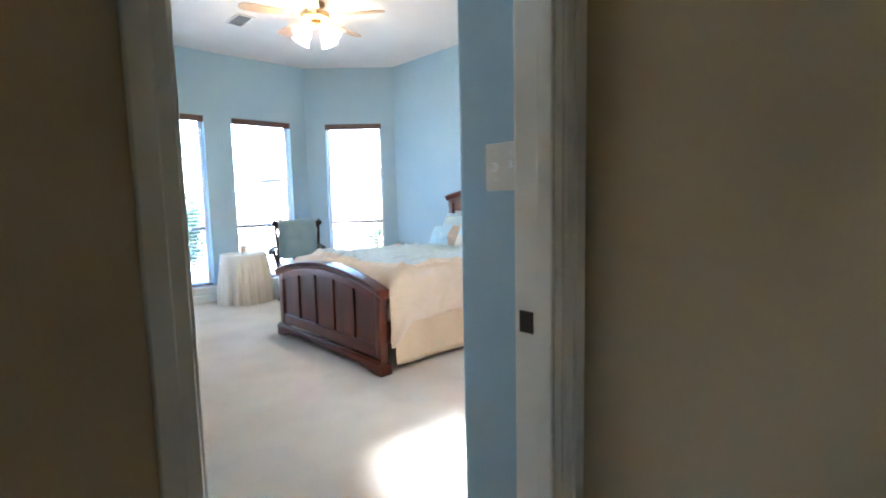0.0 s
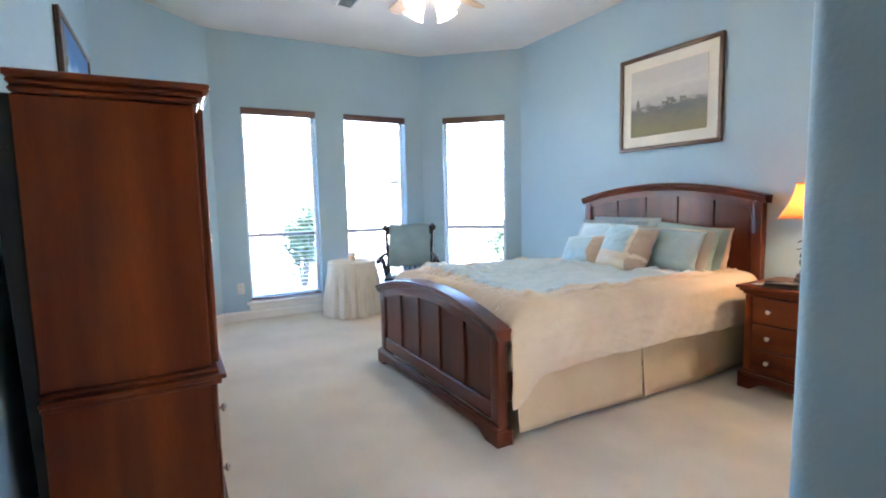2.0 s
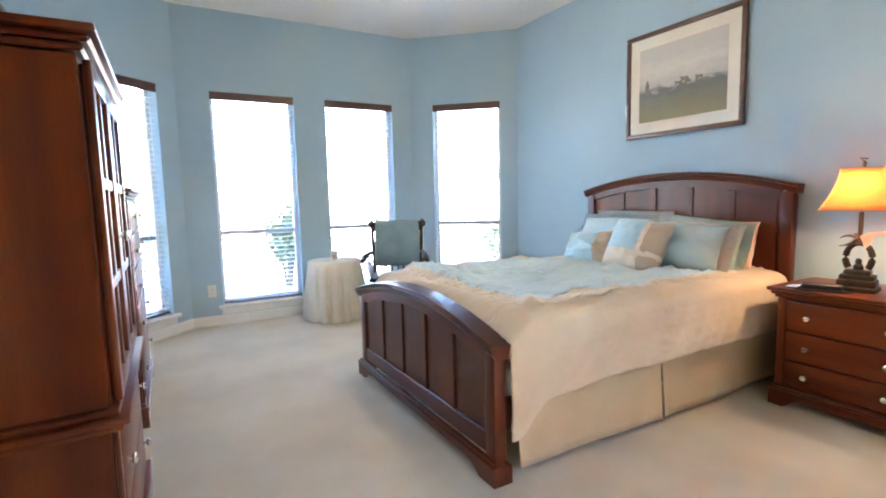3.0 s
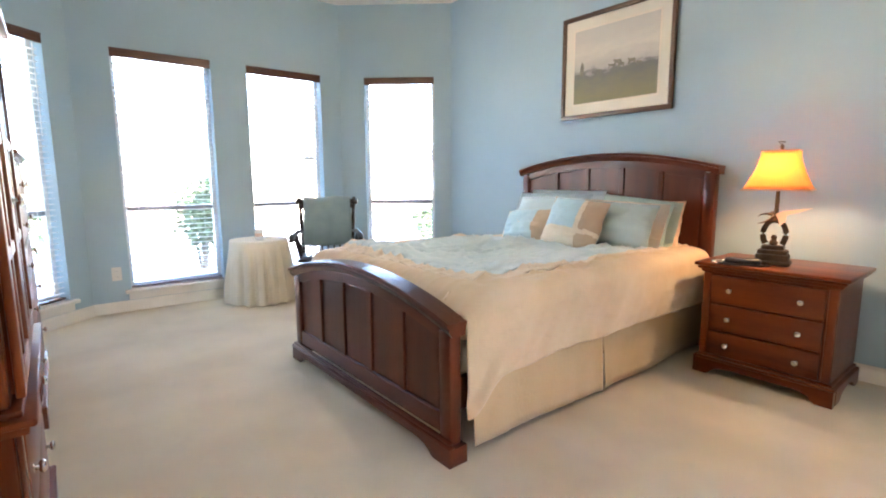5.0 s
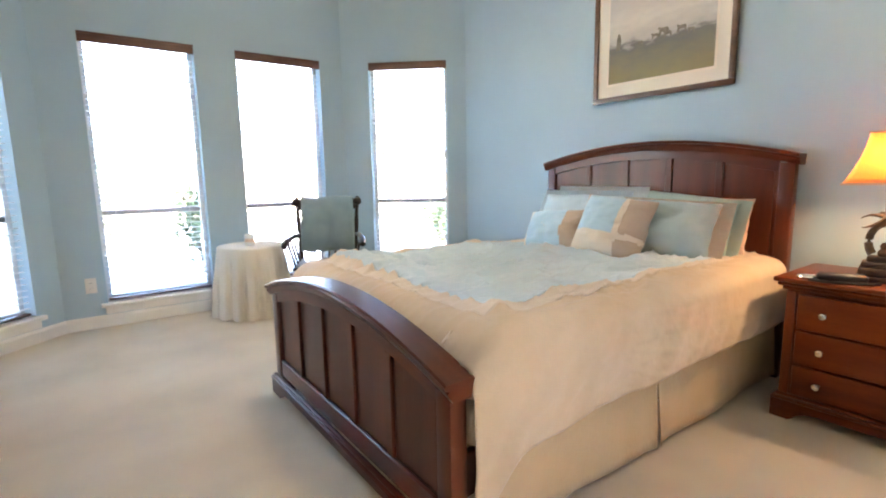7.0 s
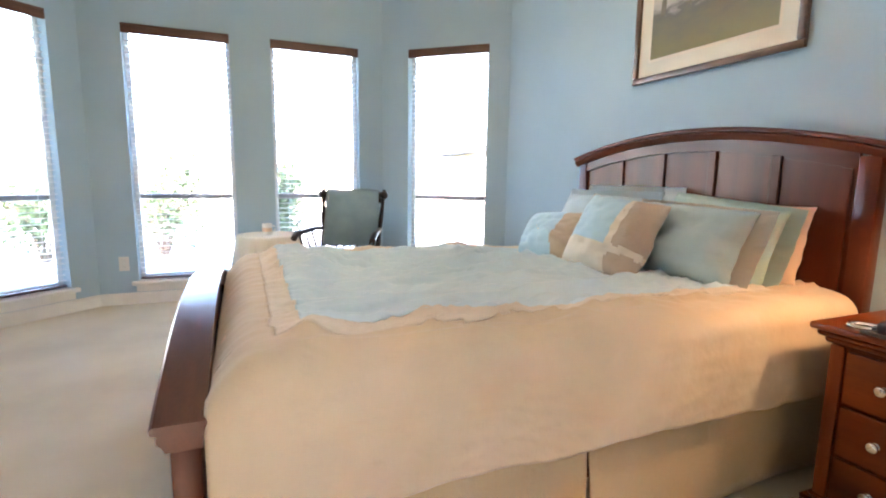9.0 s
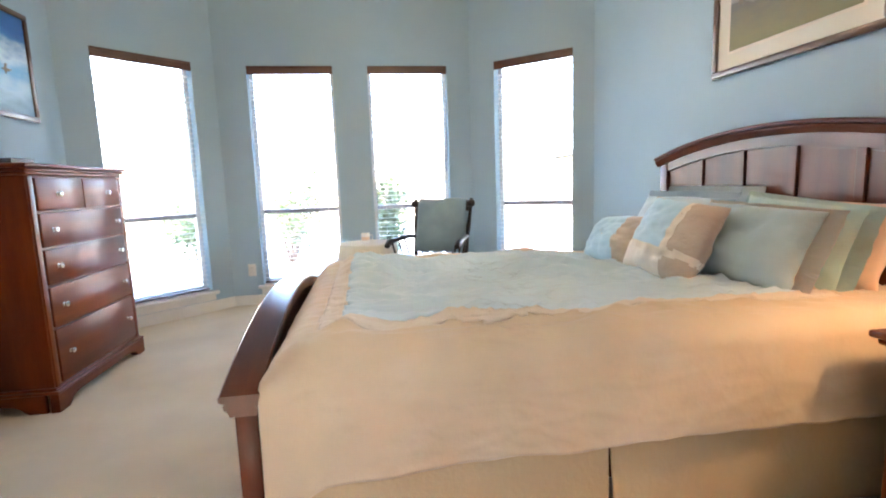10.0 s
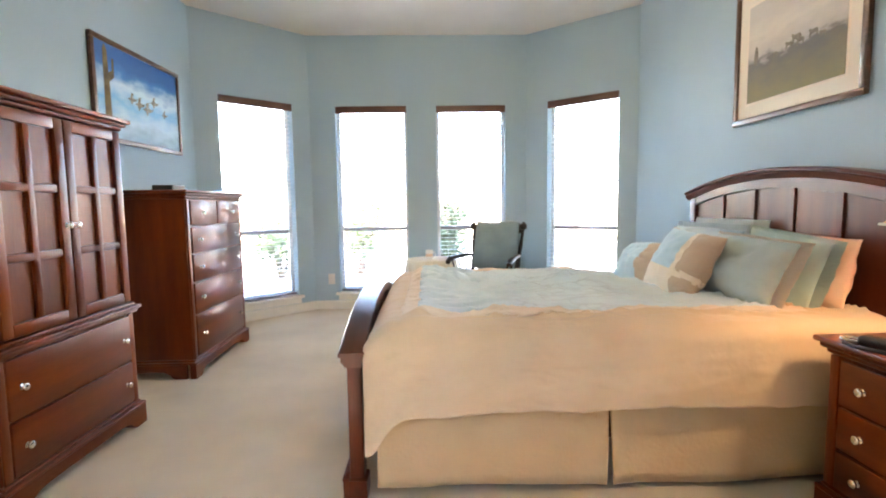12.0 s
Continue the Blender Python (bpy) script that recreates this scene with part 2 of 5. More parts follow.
def box(bm, x0, x1, y0, y1, z0, z1, bevel=0.0, seg=1):
    vs = [bm.verts.new(p) for p in ((x0, y0, z0), (x1, y0, z0), (x1, y1, z0), (x0, y1, z0), (x0, y0, z1), (x1, y0, z1), (x1, y1, z1), (x0, y1, z1))]
    fs = [bm.faces.new([vs[i] for i in f]) for f in ((3, 2, 1, 0), (4, 5, 6, 7), (0, 1, 5, 4), (1, 2, 6, 5), (2, 3, 7, 6), (3, 0, 4, 7))]
    if bevel:
        es = {e for f in fs for e in f.edges}
        bmesh.ops.bevel(bm, geom=list(es), offset=bevel, segments=seg, affect="EDGES", profile=0.5)
    return bm


def boxes(*dims, bevel=0.0, seg=1):
    bm = bmesh.new()
    for d in dims:
        box(bm, *d, bevel=bevel, seg=seg)
    return bm


def lathe(bm, profile, n=20, at=(0, 0, 0), axis="z"):
    turn = {"z": Matrix(), "y": Matrix.Rotation(radians(90), 4, "X"), "x": Matrix.Rotation(radians(90), 4, "Y")}[axis]
    rings = []
    for r, h in profile:
        if r < 1e-5:
            rings.append([bm.verts.new(Vector(at) + turn @ Vector((0, 0, h)))])
        else:
            rings.append([bm.verts.new(Vector(at) + turn @ Vector((r * math.cos(2 * math.pi * k / n), r * math.sin(2 * math.pi * k / n), h))) for k in range(n)])
    for a, b in zip(rings, rings[1:]):
        for k in range(n):
            q = [a[k % len(a)], a[(k + 1) % len(a)], b[(k + 1) % len(b)], b[k % len(b)]]
            q = list(dict.fromkeys(q))
            if len(q) > 2:
                bm.faces.new(q)
    for ring in (rings[0], rings[-1]):
        if len(ring) > 2:
            bm.faces.new(ring)
    return bm


def prism(bm, outline, y0, y1):
    """An outline of (x, z) pushed from y0 to y1."""
    a = [bm.verts.new((x, y0, z)) for x, z in outline]
    b = [bm.verts.new((x, y1, z)) for x, z in outline]
    n = len(a)
    bm.faces.new(a)
    bm.faces.new(b[::-1])
    for k in range(n):
        bm.faces.new((a[k], b[k], b[(k + 1) % n], a[(k + 1) % n]))
    return bm


def sweep(bm, path, section):
    """A closed section of (y, z) carried along points of (x, z offset)."""
    rings = [[bm.verts.new((x, y, zo + z)) for y, z in section] for x, zo in path]
    n = len(section)
    for a, b in zip(rings, rings[1:]):
        for k in range(n):
            bm.faces.new((a[k], a[(k + 1) % n], b[(k + 1) % n], b[k]))
    bm.faces.new(rings[0])
    bm.faces.new(rings[-1][::-1])
    return bm


def tube(bm, points, radius, n=8):
    pts = [Vector(p) for p in points]
    radii = radius if isinstance(radius, (list, tuple)) else [radius] * len(pts)
    rings = []
    for i, p in enumerate(pts):
        d = (pts[min(i + 1, len(pts) - 1)] - pts[max(i - 1, 0)]).normalized()
        q = d.to_track_quat("Z", "Y")
        rings.append([bm.verts.new(p + q @ Vector((radii[i] * math.cos(2 * math.pi * k / n), radii[i] * math.sin(2 * math.pi * k / n), 0))) for k in range(n)])
    for a, b in zip(rings, rings[1:]):
        for k in range(n):
            bm.faces.new((a[k], a[(k + 1) % n], b[(k + 1) % n], b[k]))
    bm.faces.new(rings[0][::-1])
    bm.faces.new(rings[-1])
    return bm


# ---- the shell ----


def wall_run(bm, p0, p1, thick, holes=(), top=CEIL, start=0.0, end=0.0):
    """A wall from p0 to p1, its thickness to the right of that way, with holes of (from, to, low, high)."""
    a, b = Vector(p0), Vector(p1)
    along = (b - a).normalized()
    out = Vector((along.y, -along.x))
    length = (b - a).length

    def block(s0, s1, z0, z1):
        vs = [bm.verts.new((*(a + along * s + out * o), z)) for z in (z0, z1) for s, o in ((s0, 0), (s1, 0), (s1, thick), (s0, thick))]
        for f in ((3, 2, 1, 0), (4, 5, 6, 7), (0, 1, 5, 4), (1, 2, 6, 5), (2, 3, 7, 6), (3, 0, 4, 7)):
            bm.faces.new([vs[i] for i in f])

    s = -start
    for h0, h1, z0, z1 in sorted(holes):
        block(s, h0, 0, top)
        if z0 > 0:
            block(h0, h1, 0, z0)
        block(h0, h1, z1, top)
        s = h1
    block(s, length + end, 0, top)
    return bm


THICK = 0.17
diag_len = math.hypot(DX - WX, NY - C2)
single("wall_west", wall_run(bmesh.new(), (WX, C2), (WX, C1), THICK, [(C2 - W3[1], C2 - W3[0], SILL, HEAD), (C2 - W2[1], C2 - W2[0], SILL, HEAD)]), M_WALL,
       "light blue painted wall with two tall windows", "wall", kind="structure", smooth=None)
single("wall_north_west", wall_run(bmesh.new(), (DX, NY), (WX, C2), THICK, [(diag_len - 1.011, diag_len - 0.26, SILL, HEAD)], end=0.06), M_WALL,
       "light blue slanted bay wall with a tall window", "wall", kind="structure", smooth=None)
single("wall_south_west", wall_run(bmesh.new(), (WX, C1), (DX, SY), THICK, [(0.20, 0.94, SILL, HEAD)], start=0.06), M_WALL,
       "light blue slanted bay wall with a tall window", "wall", kind="structure", smooth=None)
# the hole at the far east end is added, out of view, for extra skylight
single("wall_north", wall_run(bmesh.new(), (EX + 0.15, NY), (DX, NY), THICK, [(0.3, 0.85, 0.9, 2.1)], end=0.08), M_WALL, "light blue painted wall behind the bed", "wall", kind="structure", smooth=None)
single("wall_south", wall_run(bmesh.new(), (DX, SY), (LX0, SY), THICK, start=0.08), M_WALL, "light blue painted wall behind the wardrobe", "wall", kind="structure", smooth=None)
# both openings are added unseen: one for a sun patch, one for warm fill
single("wall_east", wall_run(bmesh.new(), (EX, 2.02), (EX, NY), 0.15, [(0.12, 0.66, 0.9, 1.36), (0.88, 1.66, 0.0, 2.05)]), M_WALL, "light blue painted wall, out of view, with openings added for sun and warm fill light", "wall", kind="structure", smooth=None)
bm = bmesh.new()
outline = [(DOOR_X0 + 0.002, PART_Y), (DOOR_X0 + 0.002, 2.018), (0.0, 2.018)] + [(-0.012 - 0.02 * math.sin(a), 1.998 + 0.02 * math.cos(a)) for a in np.linspace(0, 1.57, 5)] + \
          [(-0.012 - 0.02 * math.cos(a), PART_Y + 0.02 - 0.02 * math.sin(a)) for a in np.linspace(0, 1.57, 5)]
lo = [bm.verts.new((x, y, 0)) for x, y in outline]
hi = [bm.verts.new((x, y, CEIL)) for x, y in outline]
bm.faces.new(lo)
bm.faces.new(hi[::-1])
for k in range(len(lo)):
    bm.faces.new((lo[k], lo[(k + 1) % len(lo)], hi[(k + 1) % len(lo)], hi[k]))
single("wall_partition", bm, M_WALL, "light blue partition wall with a rounded end beside the door", "wall", kind="structure", smooth=30)
# the wall with the door, and the hall
bm = boxes((LX0 + 0.002, LX1, -0.3, DOOR_Y0 - 0.02, 0, CEIL), (DOOR_X0 + 0.002, DOOR_X1, DOOR_Y1 + 0.02, PART_Y, 0, CEIL), (DOOR_X0 + 0.002, DOOR_X1, DOOR_Y0 - 0.02, DOOR_Y1 + 0.02, 2.06, CEIL))
single("wall_door", bm, M_HALL, "beige painted wall around the bedroom doorway", "wall", kind="structure", smooth=None)
bm = boxes((LX0 - 0.003, LX0, SY, DOOR_Y0 - 0.02, 0, CEIL), (DOOR_X0 - 0.003, DOOR_X0, DOOR_Y1 + 0.02, PART_Y, 0, CEIL), (DOOR_X0 - 0.003, DOOR_X0, DOOR_Y0 - 0.02, DOOR_Y1 + 0.02, 2.06, CEIL))
single("wall_door_inner_face", bm, M_WALL, "light blue painted face of the door wall", "wall", kind="structure", smooth=None)
single("wall_hall_north", boxes((DOOR_X1, 2.4, PART_Y - 0.03, 2.018, 0, CEIL)), M_HALL, "beige painted hallway wall", "wall", kind="structure", smooth=None)
# narrow gap near x = 1.6, never in view, added to brighten the hall
single("wall_hall_south", boxes((LX0, 1.6, -0.45, -0.3, 0, CEIL), (1.715, 2.4, -0.45, -0.3, 0, CEIL), (1.6, 1.715, -0.45, -0.3, 1.4, CEIL)), M_HALL, "beige painted hallway wall", "wall", kind="structure", smooth=None)
single("wall_hall_east", boxes((2.4, 2.55, -0.45, 2.018, 0, CEIL)), M_HALL, "beige painted hallway end wall", "wall", kind="structure", smooth=None)
# unseen room added beyond the doorway behind the walker, to hold a fill lamp
single("wall_fill_room", boxes((EX + 0.15, 3.2, 2.70, 2.85, 0, CEIL), (EX + 0.15, 3.2, 4.86, NY, 0, CEIL), (3.2, 3.35, 2.70, NY, 0, CEIL)), M_HALL, "plain beige walls of an added, unseen room", "wall", kind="structure", smooth=None)
single("floor", boxes((-5.5, 3.4, -0.5, 5.3, -0.12, 0)), M_CARPET, "beige cut-pile carpet covering the whole floor", "carpet", kind="structure", smooth=None)
single("ceiling", boxes((-5.5, 3.4, -0.5, 5.3, CEIL, CEIL + 0.15)), M_CEIL, "cream painted lightly textured ceiling", "ceiling", kind="structure", smooth=None)


def strip(name, p0, p1, profile, material, label):
    """A moulding of (out, height) along a wall; out is to the left of the way from p0 to p1."""
    a, b = Vector(p0), Vector(p1)
    along = (b - a).normalized()
    inn = Vector((-along.y, along.x))
    bm = bmesh.new()
    rings = [[bm.verts.new((*(e + inn * o), z)) for o, z in profile] for e in (a, b)]
    n = len(profile)
    for k in range(n):
        bm.faces.new((rings[0][k], rings[0][(k + 1) % n], rings[1][(k + 1) % n], rings[1][k]))
    bm.faces.new(rings[0])
    bm.faces.new(rings[1][::-1])
    return single(name, bm, material, label, "baseboard", kind="structure", smooth=None)


BASE = [(0.001, 0.0), (0.014, 0.0), (0.014, 0.075), (0.009, 0.088), (0.006, 0.095), (0.001, 0.095)]
for p0, p1 in (((WX, C2), (WX, C1)), ((DX, NY), (WX, C2)), ((WX, C1), (DX, SY)), ((EX, NY), (DX, NY)), ((DX, SY), (LX0 - 0.03, SY)), ((EX, 2.02), (EX, NY))):
    strip("baseboard", p0, p1, BASE, M_TRIM, "cream painted baseboard along the wall")
strip("baseboard", (DOOR_X0 - 0.025, PART_Y), (0.0, PART_Y), BASE, M_TRIM, "cream painted baseboard along the partition")

# door frame: lining, stops, casings on both faces, strike plate
frame_t = thing("door_frame", "white painted door frame with moulded casing and strike plate", "door frame", kind="structure")
for x0, x1, y0, y1 in ((LX0, LX1, DOOR_Y0 - 0.018, DOOR_Y0), (DOOR_X0, DOOR_X1, DOOR_Y1, DOOR_Y1 + 0.018)):
    part("jamb", boxes((x0 - 0.006, x1 + 0.006, y0, y1, 0, 2.058), bevel=0.002), M_TRIM, frame_t)
part("head_jamb", boxes((LX0 + 0.02, DOOR_X1 + 0.006, DOOR_Y0, DOOR_Y1, 2.04, 2.058)), M_TRIM, frame_t)
part("door_stop", boxes((LX0 + 0.05, LX0 + 0.085, DOOR_Y0, DOOR_Y0 + 0.012, 0, 2.04), bevel=0.003), M_TRIM, frame_t)
part("door_stop", boxes((DOOR_X0 + 0.055, DOOR_X0 + 0.09, DOOR_Y1 - 0.012, DOOR_Y1, 0, 2.04), bevel=0.003), M_TRIM, frame_t)
for near, ya, yb, yc in ((DOOR_X0, DOOR_Y1 + 0.006, DOOR_Y1 + 0.03, DOOR_Y1 + 0.064), (LX0, DOOR_Y0 - 0.006, DOOR_Y0 - 0.03, DOOR_Y0 - 0.064)):
    far = DOOR_X1 if near == DOOR_X0 else LX1
    for xa, xb, xc in ((far + 0.001, far + 0.012, far + 0.019), (near - 0.004, near - 0.015, near - 0.022)):
        part("casing", boxes((min(xa, xb), max(xa, xb), min(ya, yc), max(ya, yc), 0, 2.11), (min(xa, xc), max(xa, xc), min(yb, yc), max(yb, yc), 0, 2.11), bevel=0.003), M_TRIM, frame_t)
part("strike_plate", boxes((DOOR_X0 + 0.004, DOOR_X0 + 0.038, DOOR_Y1 - 0.003, DOOR_Y1 + 0.001, 0.895, 0.940), bevel=0.001), M_BRONZE, frame_t, "dark bronze strike plate")
for z in (0.22, 0.98, 1.78):
    part("hinge", boxes((LX0 + 0.004, LX0 + 0.040, DOOR_Y0 - 0.001, DOOR_Y0 + 0.003, z, z + 0.09)), M_BRONZE, frame_t)


def panel_door(wide, high):
    """A leaf with six sunk panels; hinged at local x = 0, running along +x, thickness along y."""
    d = thing("door_1", "white six-panel interior door standing open, with a dark lever handle", "door", kind="structure")
    part("leaf", boxes((0, wide, -0.012, 0.012, 0, high)), M_TRIM, d)
    for y0, y1 in ((-0.0175, -0.0121), (0.0121, 0.0175)):
        for x0, x1 in ((0, 0.11), (wide - 0.11, wide), (wide / 2 - 0.05, wide / 2 + 0.05)):
            part("stile", boxes((x0, x1, y0, y1, 0, high), bevel=0.002), M_TRIM, d)
        for z0, z1 in ((0, 0.2), (0.86, 1.02), (1.62, 1.72), (high - 0.11, high)):
            for xa, xb in ((0.1105, wide / 2 - 0.0505), (wide / 2 + 0.0505, wide - 0.1105)):
                part("rail", boxes((xa, xb, y0, y1, z0, z1), bevel=0.002), M_TRIM, d)
    for s in (1, -1):
        x, z = wide - 0.062, 0.81
        bm = lathe(bmesh.new(), [(0.0, 0.0), (0.031, 0.0), (0.031, 0.006), (0.024, 0.011), (0.013, 0.014), (0.011, 0.045), (0.0, 0.045)], 20, (0, 0, 0), "y")
        bm.transform(Matrix.Translation((x, s * 0.0176, z)) @ Matrix.Diagonal((1, -s, 1, 1)))
        tube(bm, [(x + 0.008, s * 0.062, z), (x - 0.02, s * 0.066, z + 0.003), (x - 0.06, s * 0.066, z + 0.004), (x - 0.095, s * 0.064, z - 0.004), (x - 0.112, s * 0.062, z - 0.012)], [0.011, 0.011, 0.009, 0.009, 0.007], 10)
        part("lever_handle", bm, M_BRONZE, d, "dark bronze lever handle")
    part("latch_plate", boxes((wide - 0.0005, wide + 0.001, -0.012, 0.012, 0.78, 0.84)), M_BRONZE, d)
    return d


leaf = panel_door(0.81, 2.03)
leaf.matrix_world = pose(LX0 - 0.03, 1.045, 0.008, 0, 0, 180)

# ---- windows: reveal, sill, sashes, panes, and blinds ----


def window(number, m, wide):
    """Local x along the wall seen from the room, y into the room, z up from the sill's underside."""
    low, high = SILL, HEAD
    w = thing("window_%d" % number, "tall single-hung window in a deep drywall reveal with a white sill", "window", m, kind="structure")
    y0, y1 = -0.145, -0.095
    part("window_sill", boxes((-0.045, wide + 0.045, -0.094, 0.045, low - 0.028, low + 0.003), bevel=0.006, seg=2), M_TRIM, w, "cream painted sill board")
    part("apron", boxes((-0.02, wide + 0.02, 0.001, 0.016, low - 0.085, low - 0.0285), bevel=0.004), M_TRIM, w)
    for x0, x1 in ((0.001, 0.035), (wide - 0.035, wide - 0.001)):
        part("window_frame", boxes((x0, x1, y0, y1, low + 0.001, high - 0.001), bevel=0.003), M_VINYL, w)
    part("window_frame", boxes((0.0355, wide - 0.0355, y0, y1, low + 0.001, low + 0.04), bevel=0.003), M_VINYL, w)
    part("window_frame", boxes((0.0355, wide - 0.0355, y0, y1, high - 0.04, high - 0.001), bevel=0.003), M_VINYL, w)
    mid = 0.875
    part("meeting_rail", boxes((0.0355, wide - 0.0355, y0 + 0.005, y1 - 0.004, mid - 0.018, mid + 0.018), bevel=0.003), M_SASH, w, "grey meeting rail between the sashes")
    for z0, z1 in ((low + 0.0405, mid - 0.0185), (mid + 0.0185, high - 0.0405)):
        p = part("pane", boxes((0.036, wide - 0.036, -0.124, -0.120, z0, z1)), M_GLASS, w)
        p.visible_shadow = False
    b = thing("window_blind", "lowered wooden blind with open white slats and dark valance", "blind", m, group="blinds in the bay windows")
    part("valance", boxes((0.002, wide - 0.002, -0.012, 0.006, high - 0.075, high - 0.002), (0.002, wide - 0.002, -0.016, 0.010, high - 0.02, high - 0.0025), bevel=0.003), M_BLIND, b, "dark walnut valance")
    part("head_rail", boxes((0.012, wide - 0.012, -0.075, -0.02, high - 0.05, high - 0.004)), M_SLAT, b)
    part("bottom_rail", boxes((0.012, wide - 0.012, -0.072, -0.024, low + 0.012, low + 0.028), bevel=0.003), M_BLIND, b)
    slat = None
    n = 43
    for k in range(n):
        z = low + 0.06 + k * (high - 0.075 - low - 0.06) / n
        if slat is None:
            bm = bmesh.new()
            top = [(-0.019, 0.0), (-0.010, 0.0022), (0.0, 0.003), (0.010, 0.0022), (0.019, 0.0)]
            sec = [(y, zz) for y, zz in top] + [(y, zz - 0.0024) for y, zz in reversed(top)]
            rings = [[bm.verts.new((x, y, zz)) for y, zz in sec] for x in (0.012, wide - 0.012)]
            for i in range(len(sec)):
                bm.faces.new((rings[0][i], rings[0][(i + 1) % len(sec)], rings[1][(i + 1) % len(sec)], rings[1][i]))
            bm.faces.new(rings[0])
            bm.faces.new(rings[1][::-1])
            slat = part("slat", bm, M_SLAT, b, smooth=None)
            s = slat
        else:
            s = new("slat", slat.data)
            s.parent = b
        s.matrix_local = pose(0, -0.048, z, 3, 0, 0)
    for x in (0.12, wide - 0.12):
        part("ladder_cord", tube(bmesh.new(), [(x, -0.0745, low + 0.02), (x, -0.0745, high - 0.05)], 0.0012, 5), M_SLAT, b)
    part("tilt_wand", tube(bmesh.new(), [(0.06, -0.016, high - 0.08), (0.062, -0.014, high - 0.75)], 0.004, 8), M_SLAT, b)


def wall_frame(p0, p1, s):
    a, b = Vector(p0), Vector(p1)
    along = (b - a).normalized()
    q = a + along * s
    return pose(q.x, q.y, 0, 0, 0, math.degrees(math.atan2(along.y, along.x)))


places = [((WX, C1), (DX, SY), 0.20, 0.74), ((WX, C2), (WX, C1), C2 - W2[1], W2[1] - W2[0]), ((WX, C2), (WX, C1), C2 - W3[1], W3[1] - W3[0]), ((DX, NY), (WX, C2), diag_len - 1.011, 0.751)]
for number, (p0, p1, s, wide) in enumerate(places, 1):
    m = wall_frame(p0, p1, s)
    window(number, m, wide)

# ---- case furniture ----


def knob(parent, x, y, z):
    """A round nickel knob on a stem, its face towards local -y."""
    bm = lathe(bmesh.new(), [(0.0, -0.026), (0.008, -0.0255), (0.0135, -0.023), (0.0155, -0.018), (0.013, -0.013), (0.006, -0.010), (0.005, -0.004), (0.011, -0.002), (0.011, 0.0), (0.0, 0.0)], 16, (0, 0, 0), "y")
    bm.transform(Matrix.Diagonal((1, -1, 1, 1)))
    ob = part("knob", bm, M_CHROME, parent, "polished nickel knob", smooth=60)
    ob.location = (x, y, z)
    return ob


def plinth(w, d, h, flare, foot):
    """A bracket-footed base: three aprons with a scalloped underside."""
    bm = bmesh.new()

    def apron(length):
        a = length / 2
        pts = [(-a, 0), (-a + foot, 0), (-a + foot + 0.02, 0.012), (-a + foot + 0.035, 0.03), (-a + foot + 0.07, 0.045), (-a + foot + 0.12, 0.05)]
        return pts + [(-x, z) for x, z in reversed(pts)] + [(a, h), (-a, h)]

    front = prism(bmesh.new(), apron(w + 2 * flare), -flare, 0.018)
    me = bpy.data.meshes.new("front")
    front.to_mesh(me)
    front.free()
    bm.from_mesh(me)
    for s in (-1, 1):
        side = prism(bmesh.new(), apron(d - 0.02), -0.01, 0.01)
        side.transform(Matrix.Translation((s * (w / 2 + flare - 0.0105), d / 2 + 0.0285, 0)) @ Matrix.Rotation(radians(90), 4, "Z"))
        me = bpy.data.meshes.new("side")
        side.to_mesh(me)
        side.free()
        bm.from_mesh(me)
    # stepped moulding over the aprons
    box(bm, -w / 2 - flare - 0.004, w / 2 + flare + 0.004, -flare - 0.004, d, h, h + 0.014, 0.005)
    box(bm, -w / 2 - flare * 0.5, w / 2 + flare * 0.5, -flare * 0.5, d, h + 0.0142, h + 0.028, 0.005)
    return bm


def cornice(w, d, z, over):
    bm = bmesh.new()
    box(bm, -w / 2 - over * 0.35, w / 2 + over * 0.35, -over * 0.35, d, z, z + 0.018, 0.006)
    box(bm, -w / 2 - over * 0.7, w / 2 + over * 0.7, -over * 0.7, d, z + 0.0182, z + 0.036, 0.007)
    box(bm, -w / 2 - over, w / 2 + over, -over, d + 0.004, z + 0.0362, z + 0.058, 0.008, 2)
    return bm


def drawer(parent, x0, x1, z0, z1, knobs, y=0.0):
    """A drawer front with a bevelled, lipped edge, proud of the case."""
    d = part("drawer", boxes((x0, x1, y - 0.016, y - 0.001, z0, z1), bevel=0.006, seg=2), M_WOODH, parent)
    for kx in knobs:
        knob(d, kx, y - 0.016, (z0 + z1) / 2)
    return d


def case_frame(parent, w, d, z0, z1):
    part("carcass", boxes((-w / 2, w / 2, 0.0, d, z0, z1), bevel=0.004), M_WOOD, parent)
    for s in (-1, 1):
        x = s * (w / 2 - 0.02)
        part("corner_post", boxes((x - 0.019, x + 0.019, -0.012, -0.0005, z0 + 0.002, z1 - 0.002), bevel=0.005, seg=2), M_WOOD, parent)


def nightstand(m):
    t = thing("nightstand", "dark cherry three-drawer nightstand with nickel knobs beside the bed", "nightstand", m)
    w, d, h = 0.62, 0.46, 0.650
    part("base", plinth(w, d, 0.085, 0.022, 0.07), M_WOODH, t)
    case_frame(t, w, d, 0.1135, h - 0.058)
    part("top", cornice(w, d, h - 0.0578, 0.045), M_WOODH, t)
    zs = [0.117, 0.262, 0.420, 0.586]
    for a, b in zip(zs, zs[1:]):
        drawer(t, -w / 2 + 0.048, w / 2 - 0.048, a + 0.004, b - 0.006, (-0.165, 0.165))
    return t


